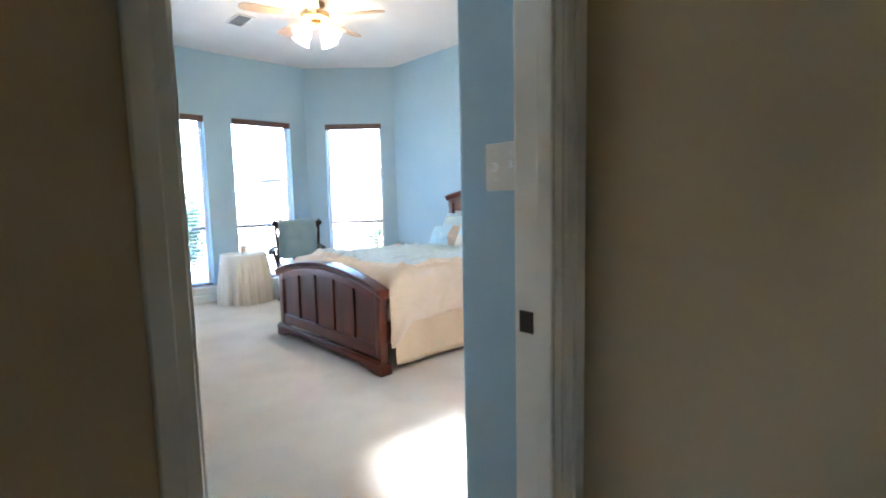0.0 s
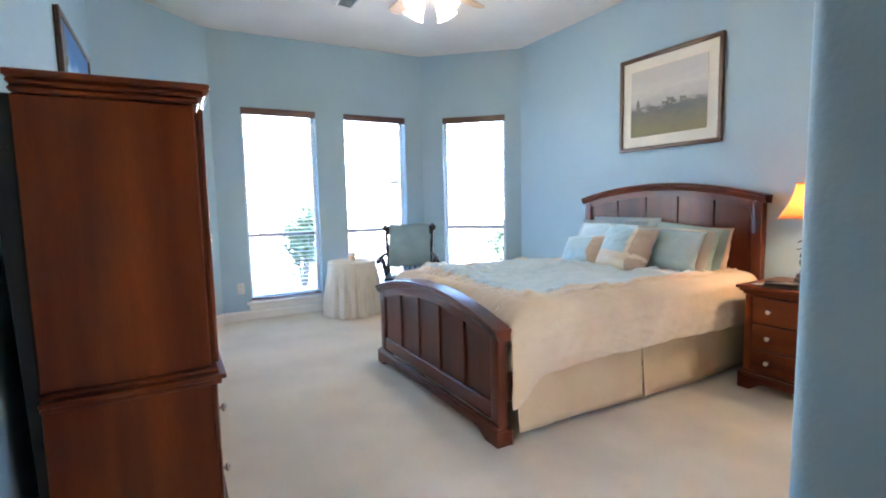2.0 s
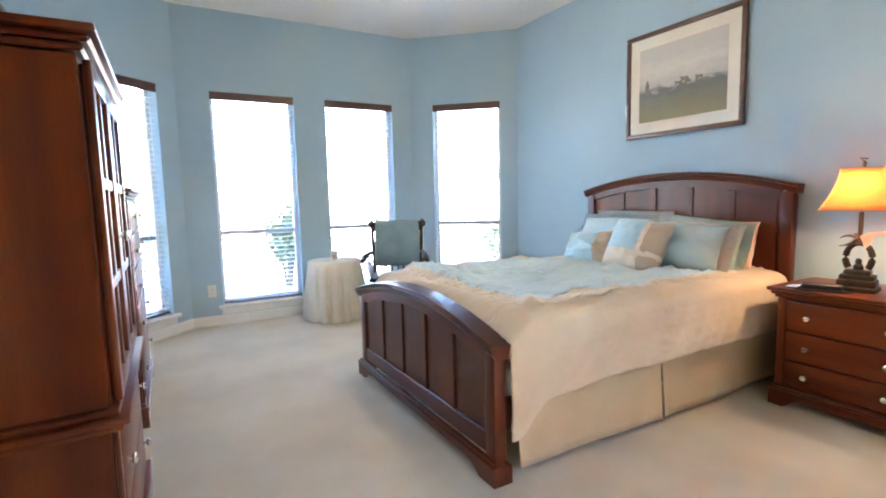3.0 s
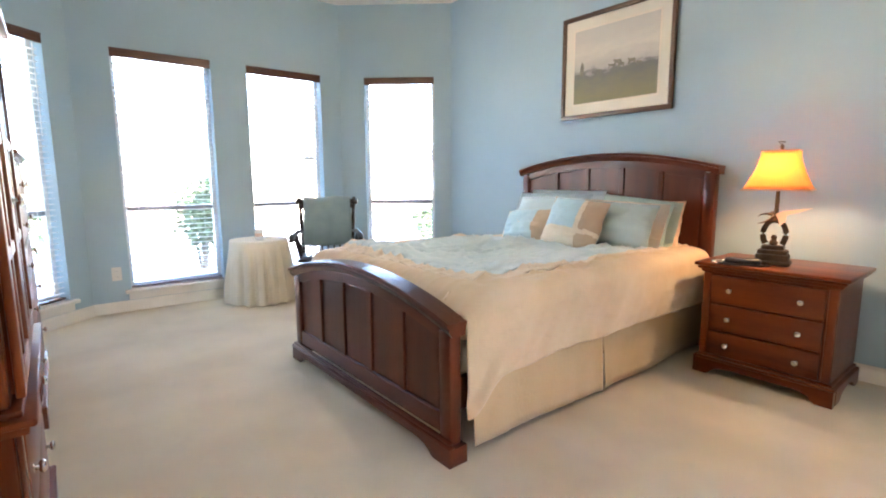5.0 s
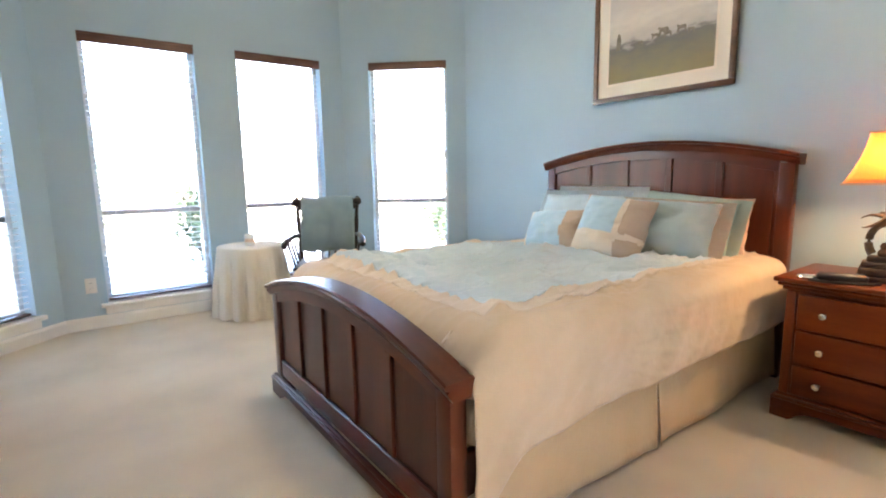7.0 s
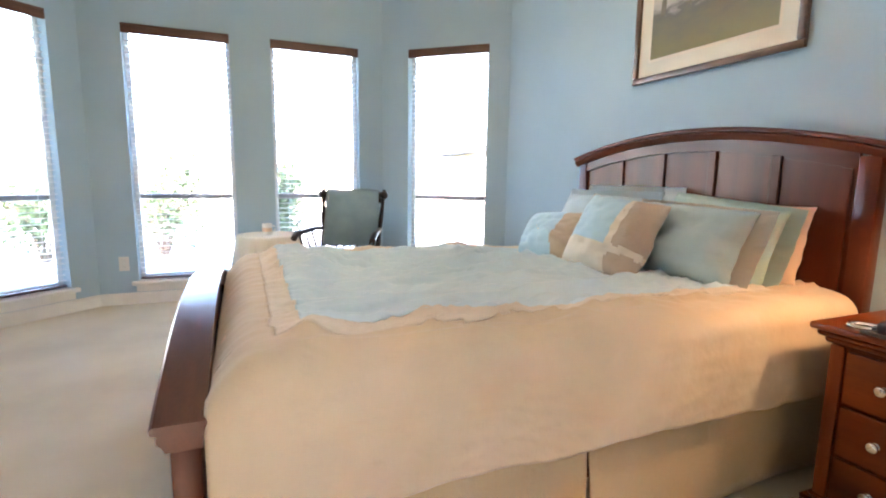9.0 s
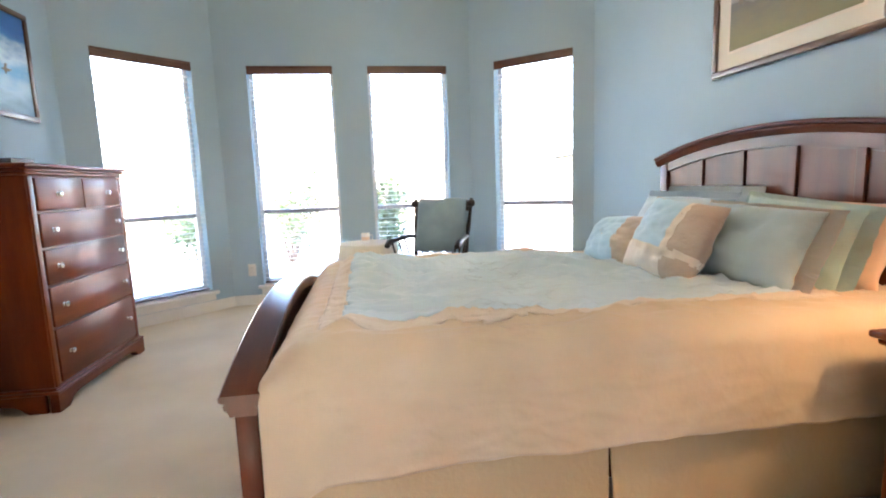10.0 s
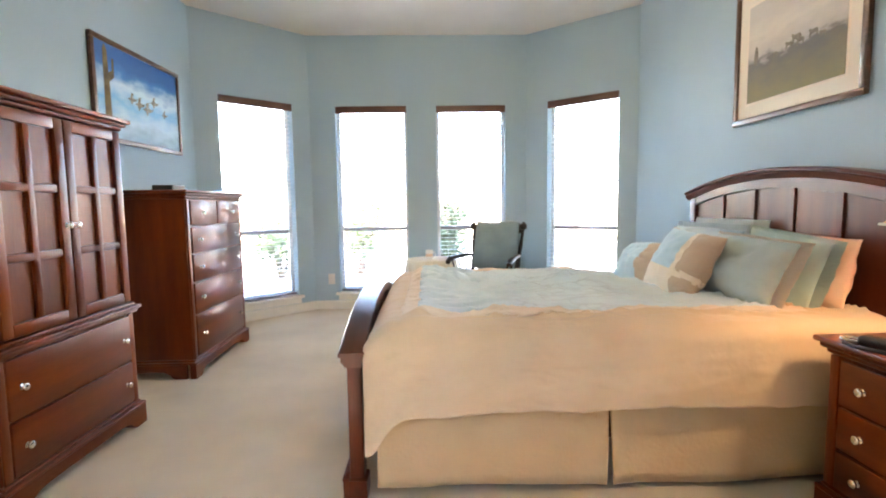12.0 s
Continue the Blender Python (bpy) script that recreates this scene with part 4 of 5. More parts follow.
def bedside_lamp(m):
    t = thing("table_lamp", "lit amber-shaded table lamp with a dark cast base on the nightstand", "table lamp", m)
    part("foot", boxes((-0.085, 0.085, -0.06, 0.06, 0, 0.022), (-0.075, 0.075, -0.052, 0.052, 0.0222, 0.058), (-0.068, 0.068, -0.046, 0.046, 0.0582, 0.082), (-0.052, 0.052, -0.036, 0.036, 0.0822, 0.105), bevel=0.006, seg=2), M_LAMPIRON, t, "stepped dark bronze foot")
    ring = [(0.052 * math.cos(a), 0, 0.165 + 0.075 * math.sin(a)) for a in np.linspace(-0.75, math.pi + 0.75, 22)]
    part("arch", tube(bmesh.new(), ring, [0.016 - 0.003 * math.sin(math.pi * k / 21) for k in range(22)], 10), M_LAMPIRON, t, "horseshoe-shaped casting")
    part("figure", lathe(bmesh.new(), [(0, 0.106), (0.020, 0.106), (0.022, 0.122), (0.012, 0.136), (0.015, 0.148), (0.010, 0.160), (0, 0.164)], 12), M_LAMPIRON, t)
    part("stem", lathe(bmesh.new(), [(0, 0.236), (0.020, 0.236), (0.015, 0.25), (0.011, 0.27), (0.010, 0.40), (0.013, 0.41), (0.010, 0.42), (0.006, 0.43), (0.004, 0.62), (0, 0.62)], 14), M_LAMPIRON, t)
    for k, (a, length, rise) in enumerate(((2.6, 0.10, 0.02), (3.5, 0.085, -0.025), (2.1, 0.07, 0.03), (4.2, 0.06, 0.0), (1.2, 0.06, 0.02))):
        d = Vector((math.cos(a), 0.5 * math.sin(a), 0))
        pts = [Vector((0, 0, 0.262)) + d * length * f + Vector((0, 0, rise * math.sin(f * 2.2) - 0.02 * f * f)) for f in np.linspace(0, 1, 6)]
        part("frond", tube(bmesh.new(), pts, [0.010, 0.009, 0.008, 0.006, 0.004, 0.002], 6), M_LAMPIRON, t)
    wing = bmesh.new()
    prism(wing, [(0.0, 0.275), (0.03, 0.292), (0.08, 0.300), (0.16, 0.312), (0.10, 0.288), (0.05, 0.272), (0.045, 0.235), (0.022, 0.212), (0.012, 0.25)], -0.016, -0.010)
    part("wing", wing, M_PEACH, t, "pale tan wing-shaped ornament")
    # square shade with flared sides
    bm = bmesh.new()
    rows = []
    for f in np.linspace(0, 1, 9):
        half = 0.150 - 0.068 * (1 - (1 - f) ** 1.7)
        z = 0.405 + 0.205 * f
        ring = []
        for cx, cy in ((-1, -1), (1, -1), (1, 1), (-1, 1)):
            for e in range(4):
                a = math.atan2(cy, cx) - radians(45) + radians(90) * e / 3
                ring.append(bm.verts.new((cx * (half - 0.02) + 0.02 * math.cos(a), cy * (half - 0.02) + 0.02 * math.sin(a), z)))
        rows.append(ring)
    for a, b in zip(rows, rows[1:]):
        for k in range(16):
            bm.faces.new((a[k], a[(k + 1) % 16], b[(k + 1) % 16], b[k]))
    shade = part("shade", bm, M_SHADE, t, "glowing amber fabric shade")
    so = shade.modifiers.new("cloth", "SOLIDIFY")
    so.thickness = 0.002
    for z, half in ((0.405, 0.1505), (0.61, 0.0825)):
        part("shade_trim", boxes((-half, half, -half - 0.002, -half + 0.002, z - 0.004, z + 0.004), (-half, half, half - 0.002, half + 0.002, z - 0.004, z + 0.004), (-half - 0.002, -half + 0.002, -half, half, z - 0.0041, z + 0.0041), (half - 0.002, half + 0.002, -half, half, z - 0.0041, z + 0.0041)), M_TAN, t)
    part("finial", lathe(bmesh.new(), [(0, 0.612), (0.012, 0.614), (0.006, 0.622), (0.010, 0.632), (0.004, 0.642), (0, 0.65)], 12), M_LAMPIRON, t)
    part("twig", tube(bmesh.new(), [(0, 0, 0.64), (-0.02, 0, 0.66), (0.012, 0, 0.655)], 0.004, 6), M_LAMPIRON, t)
    part("bulb", lathe(bmesh.new(), [(0, 0.44), (0.014, 0.445), (0.018, 0.47), (0.030, 0.50), (0.030, 0.52), (0.018, 0.545), (0, 0.552)], 16, (0.035, 0, 0)), M_BULB, t, smooth=180)
    return t


LAMP_AT = (-1.27, 4.67)
NS_TOP = 0.6505
bedside_lamp(pose(*LAMP_AT, NS_TOP, 0, 0, 10))
lamp("bedside_bulb_light", "POINT", LAMP_POWER, (1.0, 0.66, 0.34), pose(LAMP_AT[0], LAMP_AT[1], NS_TOP + 0.50), 0.05)

# things on the nightstand
g = thing("eyeglasses_case", "black eyeglasses case and cord lying on the nightstand", "glasses case", pose(-1.37, 4.545, NS_TOP, 0, 0, 20))
bm = bmesh.new()
box(bm, -0.085, 0.085, -0.03, 0.03, 0, 0.035, 0.014, 3)
part("case", bm, M_BLACK, g)
part("cord", tube(bmesh.new(), [(-0.08, -0.02, 0.006), (-0.11, -0.045, 0.006), (-0.06, -0.07, 0.006), (0.02, -0.06, 0.006), (0.09, -0.055, 0.006), (0.12, -0.02, 0.006)], 0.006, 6), M_BLACK, g)
g = thing("watch", "small silver wristwatch lying on the nightstand", "watch", pose(-1.48, 4.52, NS_TOP, 0, 0, 30))
part("band", tube(bmesh.new(), [(0.035 * math.cos(a), 0.025 * math.sin(a), 0.008) for a in np.linspace(0.3, 6.0, 18)], 0.007, 6), M_CHROME, g)
part("dial", lathe(bmesh.new(), [(0, 0.004), (0.016, 0.004), (0.017, 0.012), (0.0, 0.014)], 16, (0.035, 0, 0)), M_BLACK, g)

# ---- round table with a long cloth ----


def skirted_table(m):
    t = thing("side_table", "small round side table on a pedestal, hidden under a cloth", "side table", m)
    part("tabletop", lathe(bmesh.new(), [(0, 0.55), (0.24, 0.55), (0.245, 0.555), (0.245, 0.568), (0.24, 0.573), (0, 0.573)], 32), M_WOOD, t)
    part("pedestal", lathe(bmesh.new(), [(0, 0), (0.16, 0), (0.16, 0.03), (0.03, 0.06), (0.025, 0.549), (0, 0.549)], 20), M_WOOD, t)
    bm = bmesh.new()
    n = 240
    rows = []
    prof = [(0.0, 0.579)] + [(0.245 * f, 0.579) for f in (0.4, 0.8, 0.95)] + [(0.2505, 0.5775), (0.256, 0.572)] + [(0.258 + 0.042 * f, 0.565 - 0.557 * f) for f in np.linspace(0.03, 1, 16)]
    for r, z in prof:
        ring = []
        if r == 0:
            rows.append([bm.verts.new((0, 0, z))])
            continue
        f = max(0.0, min(1.0, (0.56 - z) / 0.35))
        for k in range(n):
            a = 2 * math.pi * k / n
            fold = math.sin(15 * a + 1.3 * math.sin(2 * a) + 0.7) + 0.4 * math.sin(31 * a + 2)
            rr = r + f * 0.025 * fold + f * 0.012 * noise.noise((3 * math.cos(a), 3 * math.sin(a), 2))
            ring.append(bm.verts.new((rr * math.cos(a), rr * math.sin(a), max(0.006, z + 0.004 * f * math.sin(5 * a)))))
        rows.append(ring)
    for a, b in zip(rows, rows[1:]):
        for k in range(n):
            q = list(dict.fromkeys([a[k % len(a)], a[(k + 1) % len(a)], b[(k + 1) % len(b)], b[k % len(b)]]))
            bm.faces.new(q)
    single("tablecloth", bm, M_CLOTH, "floor-length ivory tablecloth falling in deep folds", "tablecloth", m, smooth=180)


TABLE = pose(-4.935, 3.10, 0)
skirted_table(TABLE)
# printed mug and a pair of glass tumblers
g = thing("mug", "white mug with a dark red print on the tablecloth", "mug", pose(-4.86, 3.08, 0.581))
part("cup", lathe(bmesh.new(), [(0, 0), (0.034, 0), (0.038, 0.004), (0.038, 0.092), (0.035, 0.092), (0.034, 0.008), (0, 0.007)], 24), M_TRIM, g)
part("print", lathe(bmesh.new(), [(0.0384, 0.03), (0.0386, 0.03), (0.0386, 0.06), (0.0384, 0.06)], 24), M_PEACH, g)
part("handle", tube(bmesh.new(), [(0, 0.036, 0.075), (0, 0.058, 0.07), (0, 0.062, 0.045), (0, 0.054, 0.025), (0, 0.037, 0.02)], 0.005, 8), M_TRIM, g)

# ---- rocking chair with a throw over its back ----


def spindle_chair(m):
    """Faces local -y; the origin on the floor under the seat's middle."""
    t = thing("rocking_chair", "black wooden spindle-back rocking chair standing by the window", "rocking chair", m)
    seat = bmesh.new()
    box(seat, -0.26, 0.26, -0.25, 0.22, 0.40, 0.435, 0.015, 2)
    part("seat", seat, M_BRONZE, t)
    lean = lambda z: 0.20 + 0.26 * (z - 0.43)
    for s in (-1, 1):
        part("rocker", tube(bmesh.new(), [(s * 0.23, y, 0.018 + 0.16 * ((y - 0.02) / 0.5) ** 2 * 0.5) for y in np.linspace(-0.42, 0.50, 14)], 0.016, 8), M_BRONZE, t)
        for y0, y1 in ((-0.19, -0.24), (0.16, 0.22)):
            part("leg", tube(bmesh.new(), [(s * 0.20, y0, 0.405), (s * 0.215, (y0 + y1) / 2, 0.22), (s * 0.23, y1, 0.045)], [0.018, 0.022, 0.014], 10), M_BRONZE, t)
        pts = [(s * (0.235 + 0.06 * (z - 0.43)), lean(z), z) for z in np.linspace(0.43, 1.0, 12)]
        part("back_post", tube(bmesh.new(), pts, [0.018, 0.02, 0.022, 0.018, 0.016, 0.019, 0.021, 0.019, 0.016, 0.016, 0.018, 0.016], 10), M_BRONZE, t)
        x, z = s * 0.272, 0.955
        part("ear", lathe(bmesh.new(), [(0, -0.035), (0.026, -0.03), (0.036, -0.012), (0.036, 0.012), (0.026, 0.03), (0, 0.035)], 16, (x, lean(z) - 0.01, z), "x"), M_BRONZE, t, smooth=180)
        part("arm", tube(bmesh.new(), [(s * 0.25, lean(0.62), 0.645), (s * 0.275, 0.12, 0.66), (s * 0.295, -0.08, 0.655), (s * 0.305, -0.22, 0.645), (s * 0.305, -0.27, 0.615)], [0.016, 0.02, 0.022, 0.028, 0.024], 10), M_BRONZE, t)
        for y in (-0.20, -0.06, 0.08):
            part("arm_spindle", tube(bmesh.new(), [(s * 0.235, y, 0.43), (s * 0.285, y - 0.01, 0.645)], 0.009, 8), M_BRONZE, t)
    part("crest_rail", boxes((-0.25, 0.25, lean(0.93) - 0.014, lean(0.93) + 0.014, 0.88, 0.985), bevel=0.01, seg=2), M_BRONZE, t)
    for k in range(7):
        x = -0.19 + 0.38 * k / 6
        part("back_spindle", tube(bmesh.new(), [(x * 0.9, lean(0.43) - 0.01, 0.43), (x, lean(0.66), 0.66), (x, lean(0.89), 0.89)], [0.007, 0.010, 0.007], 8), M_BRONZE, t)
    part("stretcher", tube(bmesh.new(), [(-0.215, -0.21, 0.2), (0.215, -0.21, 0.2)], 0.011, 8), M_BRONZE, t)
    # throw over the back
    bm = bmesh.new()
    path = []
    for z in np.linspace(0.50, 0.98, 14):
        path.append((lean(z) - 0.030 - 0.01 * math.sin((z - 0.5) * 5), z))
    path += [(lean(0.99) - 0.014, 1.002), (lean(0.99) + 0.012, 1.003)]
    for z in np.linspace(0.985, 0.60, 11):
        path.append((lean(z) + 0.030, z))
    grid = []
    for j, (y, z) in enumerate(path):
        row = []
        for i in range(23):
            u = i / 22 * 2 - 1
            wob = 0.010 * noise.noise((u * 3, z * 4, 8 + (j > 14)))
            half = 0.232 + 0.010 * noise.noise((z * 3, 1 if u > 0 else 2, j * 0.05))
            low = 0.018 * noise.noise((u * 4, 3, 1)) if j in (0, len(path) - 1) else 0
            row.append(bm.verts.new((u * half, y + wob, z + low + 0.006 * math.sin(u * 4))))
        grid.append(row)
    for a, b in zip(grid, grid[1:]):
        for i in range(22):
            bm.faces.new((a[i], a[i + 1], b[i + 1], b[i]))
    ob = single("throw_blanket", bm, M_THROW, "slate blue fringed throw hung over the chair back", "throw blanket", m, smooth=180)
    so = ob.modifiers.new("cloth", "SOLIDIFY")
    so.thickness = 0.012
    return t


spindle_chair(pose(-4.645, 3.65, 0, 0, 0, 63) @ Matrix.Diagonal((1, 1, 0.945, 1)))

# ---- pictures ----


def framed(name, label, m, w, h, rail, mat_wide, art, glass):
    """Hangs with its back on local y = 0, faces local -y, centred."""
    t = thing(name, label, "picture", m)
    o = rail
    part("backing", boxes((-w / 2 + 0.004, w / 2 - 0.004, -0.010, -0.001, -h / 2 + 0.004, h / 2 - 0.004)), M_FRAME, t)
    for x0, x1, z0, z1 in ((-w / 2, w / 2, -h / 2, -h / 2 + o), (-w / 2, w / 2, h / 2 - o, h / 2), (-w / 2, -w / 2 + o, -h / 2 + o + 0.0003, h / 2 - o - 0.0003), (w / 2 - o, w / 2, -h / 2 + o + 0.0003, h / 2 - o - 0.0003)):
        part("frame_rail", boxes((x0, x1, -0.030, -0.0105, z0, z1), bevel=0.007, seg=2), M_FRAME, t)
    k = o + mat_wide
    if mat_wide:
        part("picture_mat", boxes((-w / 2 + o, w / 2 - o, -0.015, -0.0108, -h / 2 + o, h / 2 - o)), M_MATB, t, "cream mat board")
        part("inner_line", boxes((-w / 2 + k - 0.014, w / 2 - k + 0.014, -0.0165, -0.0152, -h / 2 + k - 0.014, h / 2 - k + 0.014)), M_CREAM, t)
    part("artwork", boxes((-w / 2 + k, w / 2 - k, -0.0185, -0.0168, -h / 2 + k, h / 2 - k)), art, t)
    if glass:
        p = part("picture_glass", boxes((-w / 2 + o - 0.002, w / 2 - o + 0.002, -0.0245, -0.0225, -h / 2 + o - 0.002, h / 2 - o + 0.002)), M_GLASS, t)
        p.visible_shadow = False
    return t


ART_LAND = picture_material("pale_landscape_print", [(0.0, (0.16, 0.15, 0.07)), (0.26, (0.24, 0.22, 0.11)), (0.46, (0.20, 0.19, 0.13)), (0.60, (0.15, 0.15, 0.14)), (0.66, (0.44, 0.42, 0.38)), (0.85, (0.58, 0.55, 0.48)), (1.0, (0.50, 0.48, 0.44))], 9.0, 0.28, 0.7, -0.36, 0.29)
ART_BLUE = picture_material("blue_sky_painting", [(0.0, (0.22, 0.17, 0.10)), (0.22, (0.25, 0.24, 0.20)), (0.34, (0.20, 0.32, 0.42)), (0.52, (0.42, 0.60, 0.72)), (0.66, (0.16, 0.42, 0.68)), (0.80, (0.50, 0.66, 0.76)), (0.92, (0.05, 0.20, 0.48)), (1.0, (0.03, 0.13, 0.38))], 5.0, 0.34, 0.45, -0.42, 0.33)
framed_print = framed("framed_print", "framed landscape print with cream mat in a walnut frame", pose(-2.53, NY - 0.001, 1.998), 0.945, 0.80, 0.035, 0.085, ART_LAND, False)
framed_blue = framed("framed_painting", "framed blue desert painting with cactus and flying birds", pose(-3.652, SY + 0.001, 1.920, 0, 0, 180), 1.085, 0.68, 0.035, 0.0, ART_BLUE, False)
bm = prism(bmesh.new(), [(-0.30, -0.07), (-0.27, -0.07), (-0.262, -0.01), (-0.27, 0.03), (-0.285, 0.04), (-0.295, 0.0)], -0.0195, -0.0186)
part("painted_rider", bm, M_FADED, framed_print)
for bx, bz, k in ((-0.02, -0.03, 0.8), (0.035, -0.012, 1.15), (0.062, -0.034, 0.9), (0.15, -0.022, 1.0), (0.21, -0.045, 0.7), (-0.12, -0.05, 0.6)):
    pts = [(-0.030, -0.025), (-0.024, 0.006), (-0.034, 0.014), (-0.028, 0.024), (-0.012, 0.016), (0.022, 0.016), (0.030, 0.004), (0.028, -0.025), (0.020, -0.025), (0.016, -0.006), (-0.012, -0.006), (-0.018, -0.025)]
    part("painted_cow", prism(bmesh.new(), [(bx + x * k, bz + z * k) for x, z in pts], -0.0195, -0.0186), M_FADED, framed_print)
bm = prism(bmesh.new(), [(-x, z) for x, z in [(0.36, -0.28), (0.43, -0.28), (0.425, 0.0), (0.42, 0.26), (0.40, 0.30), (0.375, 0.26), (0.37, 0.12), (0.335, 0.14), (0.33, 0.22), (0.31, 0.22), (0.312, 0.10), (0.365, 0.06)]], -0.0195, -0.0186)
part("painted_cactus", bm, M_CACTUS, framed_blue)
for bx, bz, k in ((-0.12, -0.01, 1.15), (-0.03, -0.03, 1.3), (0.07, -0.05, 1.4), (0.16, 0.015, 1.2), (0.30, -0.05, 0.9)):
    pts = [(-0.05, 0.0), (-0.02, 0.012), (-0.01, 0.04), (0.012, 0.045), (0.004, 0.014), (0.03, 0.010), (0.055, 0.016), (0.03, -0.004), (0.006, -0.008), (-0.01, -0.03), (-0.022, -0.006)]
    part("painted_bird", prism(bmesh.new(), [(bx + x * k, bz + z * k) for x, z in pts], -0.0195, -0.0186), M_BIRD, framed_blue)

# ---- ceiling fan, vent, outlets, switch, small boxes ----


def ceiling_fan(m):
    t = thing("ceiling_fan", "brass ceiling fan with oak blades and four lit glass shades", "ceiling fan", m)
    part("canopy", lathe(bmesh.new(), [(0, 0), (0.085, 0), (0.085, -0.02), (0.05, -0.045), (0.03, -0.05), (0.03, -0.075), (0.0, -0.075)], 28), M_BRASS, t)
    part("motor_housing", lathe(bmesh.new(), [(0, -0.0752), (0.06, -0.0752), (0.125, -0.09), (0.14, -0.115), (0.125, -0.14), (0.08, -0.155), (0.05, -0.165), (0, -0.165)], 32), M_BRASS, t)
    for k in range(5):
        a = radians(72 * k + 38)
        turn = Matrix.Rotation(a, 4, "Z")
        iron = boxes((0.11, 0.22, -0.018, 0.018, -0.128, -0.122), bevel=0.002)
        iron.transform(turn)
        bl = part("blade", prism(bmesh.new(), [(0.18, -0.045), (0.50, -0.062), (0.60, -0.058), (0.635, -0.035), (0.645, 0.0), (0.635, 0.035), (0.60, 0.058), (0.50, 0.062), (0.18, 0.045)], -0.003, 0.003), M_FANBLADE, t, "light oak blade")
        bl.data.transform(turn @ Matrix.Translation((0, 0, -0.117)) @ Matrix.Rotation(radians(-90 + 10), 4, "X"))
        part("blade_iron", iron, M_BRASS, bl)
    part("light_hub", lathe(bmesh.new(), [(0, -0.1652), (0.045, -0.1652), (0.055, -0.185), (0.045, -0.21), (0.02, -0.225), (0, -0.23)], 24), M_BRASS, t)
    for k in range(4):
        a = radians(90 * k + 20)
        d = Vector((math.cos(a), math.sin(a), 0))
        arm = part("light_arm", tube(bmesh.new(), [Vector((0, 0, -0.19)) + d * 0.04, Vector((0, 0, -0.185)) + d * 0.075, Vector((0, 0, -0.20)) + d * 0.10], 0.009, 8), M_BRASS, t)
        bell = lathe(bmesh.new(), [(0.018, 0.0), (0.030, -0.012), (0.040, -0.04), (0.046, -0.075), (0.058, -0.105), (0.066, -0.115), (0.062, -0.113), (0.042, -0.072), (0.034, -0.035), (0.018, -0.004)], 20)
        bell.transform(Matrix.Translation(Vector((0, 0, -0.198)) + d * 0.098) @ Matrix.Rotation(a, 4, "Z") @ Matrix.Rotation(radians(-38), 4, "Y") @ Matrix.Scale(1.25, 4))
        part("glass_shade", bell, M_BULB, arm, "lit frosted tulip shade", smooth=180)


FAN = (-3.20, 3.22, CEIL)
ceiling_fan(pose(*FAN))
lamp("fan_bulbs_light", "POINT", FAN_POWER, (1.0, 0.78, 0.5), pose(FAN[0], FAN[1], CEIL - 0.37), 0.10)

# warm fill lamp, added out of view to light the bed side
g = thing("fill_globe_light", "round lit glass ceiling light in the added, unseen room", "ceiling light", pose(2.1, 3.32, CEIL))
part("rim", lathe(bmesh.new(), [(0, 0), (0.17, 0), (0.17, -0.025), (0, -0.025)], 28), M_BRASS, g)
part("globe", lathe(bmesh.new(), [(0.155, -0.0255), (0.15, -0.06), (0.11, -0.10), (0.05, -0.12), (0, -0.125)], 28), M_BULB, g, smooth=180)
lamp("unseen_fill_light", "POINT", FILL_POWER, (1.0, 0.60, 0.27), pose(2.1, 3.32, CEIL - 0.24), 0.15)

v = thing("ceiling_vent", "white louvred ceiling air vent", "air vent", pose(-4.02, 2.87, CEIL - 0.001, 180, 0, 0))
for d in ((-0.16, 0.16, -0.085, -0.065), (-0.16, 0.16, 0.065, 0.085), (-0.16, -0.14, -0.0648, 0.0648), (0.14, 0.16, -0.0648, 0.0648)):
    part("vent_frame", boxes((*d, 0, 0.010), bevel=0.002), M_TRIM, v)
part("vent_back", boxes((-0.139, 0.139, -0.064, 0.064, 0.0, 0.002)), M_SASH, v)
for k in range(9):
    y = -0.056 + k * 0.014
    s = part("vent_slat", boxes((-0.139, 0.0 if k % 2 else 0.139, -0.006, 0.006, -0.0006, 0.0006)), M_TRIM, v)
    s.matrix_local = pose(0, y, 0.0065, 40, 0, 0)


def outlet(m, label):
    t = thing("wall_outlet", label, "outlet", m)
    part("plate", boxes((-0.036, 0.036, -0.006, -0.0005, -0.058, 0.058), bevel=0.003, seg=2), M_PLATE, t)
    for z in (-0.022, 0.022):
        soc = part("socket", lathe(bmesh.new(), [(0, 0), (0.017, 0), (0.017, 0.002), (0, 0.002)], 20, (0, 0, 0), "y"), M_PLATE, t)
        soc.location = (0, -0.006, z)
        part("slot", boxes((-0.007, -0.005, -0.0006, 0.0, -0.005, 0.004), (0.005, 0.007, -0.0006, 0.0, -0.005, 0.004)), M_BLACK, soc).location = (0, -0.0021, 0)
    return t


outlet(pose(WX + 0.0005, 2.0, 0.335, 0, 0, 90), "ivory wall outlet beside the bay window")
plug = outlet(pose(-1.16, SY + 0.0005, 0.26, 0, 0, 180), "ivory wall outlet with a plugged-in cord behind the armoire")
p = thing("power_cord", "black power cord with plug hanging from the outlet", "power cord", pose(-1.16, SY, 0))
part("plug", boxes((-0.016, 0.016, 0.009, 0.045, 0.225, 0.255), bevel=0.004), M_BLACK, p)
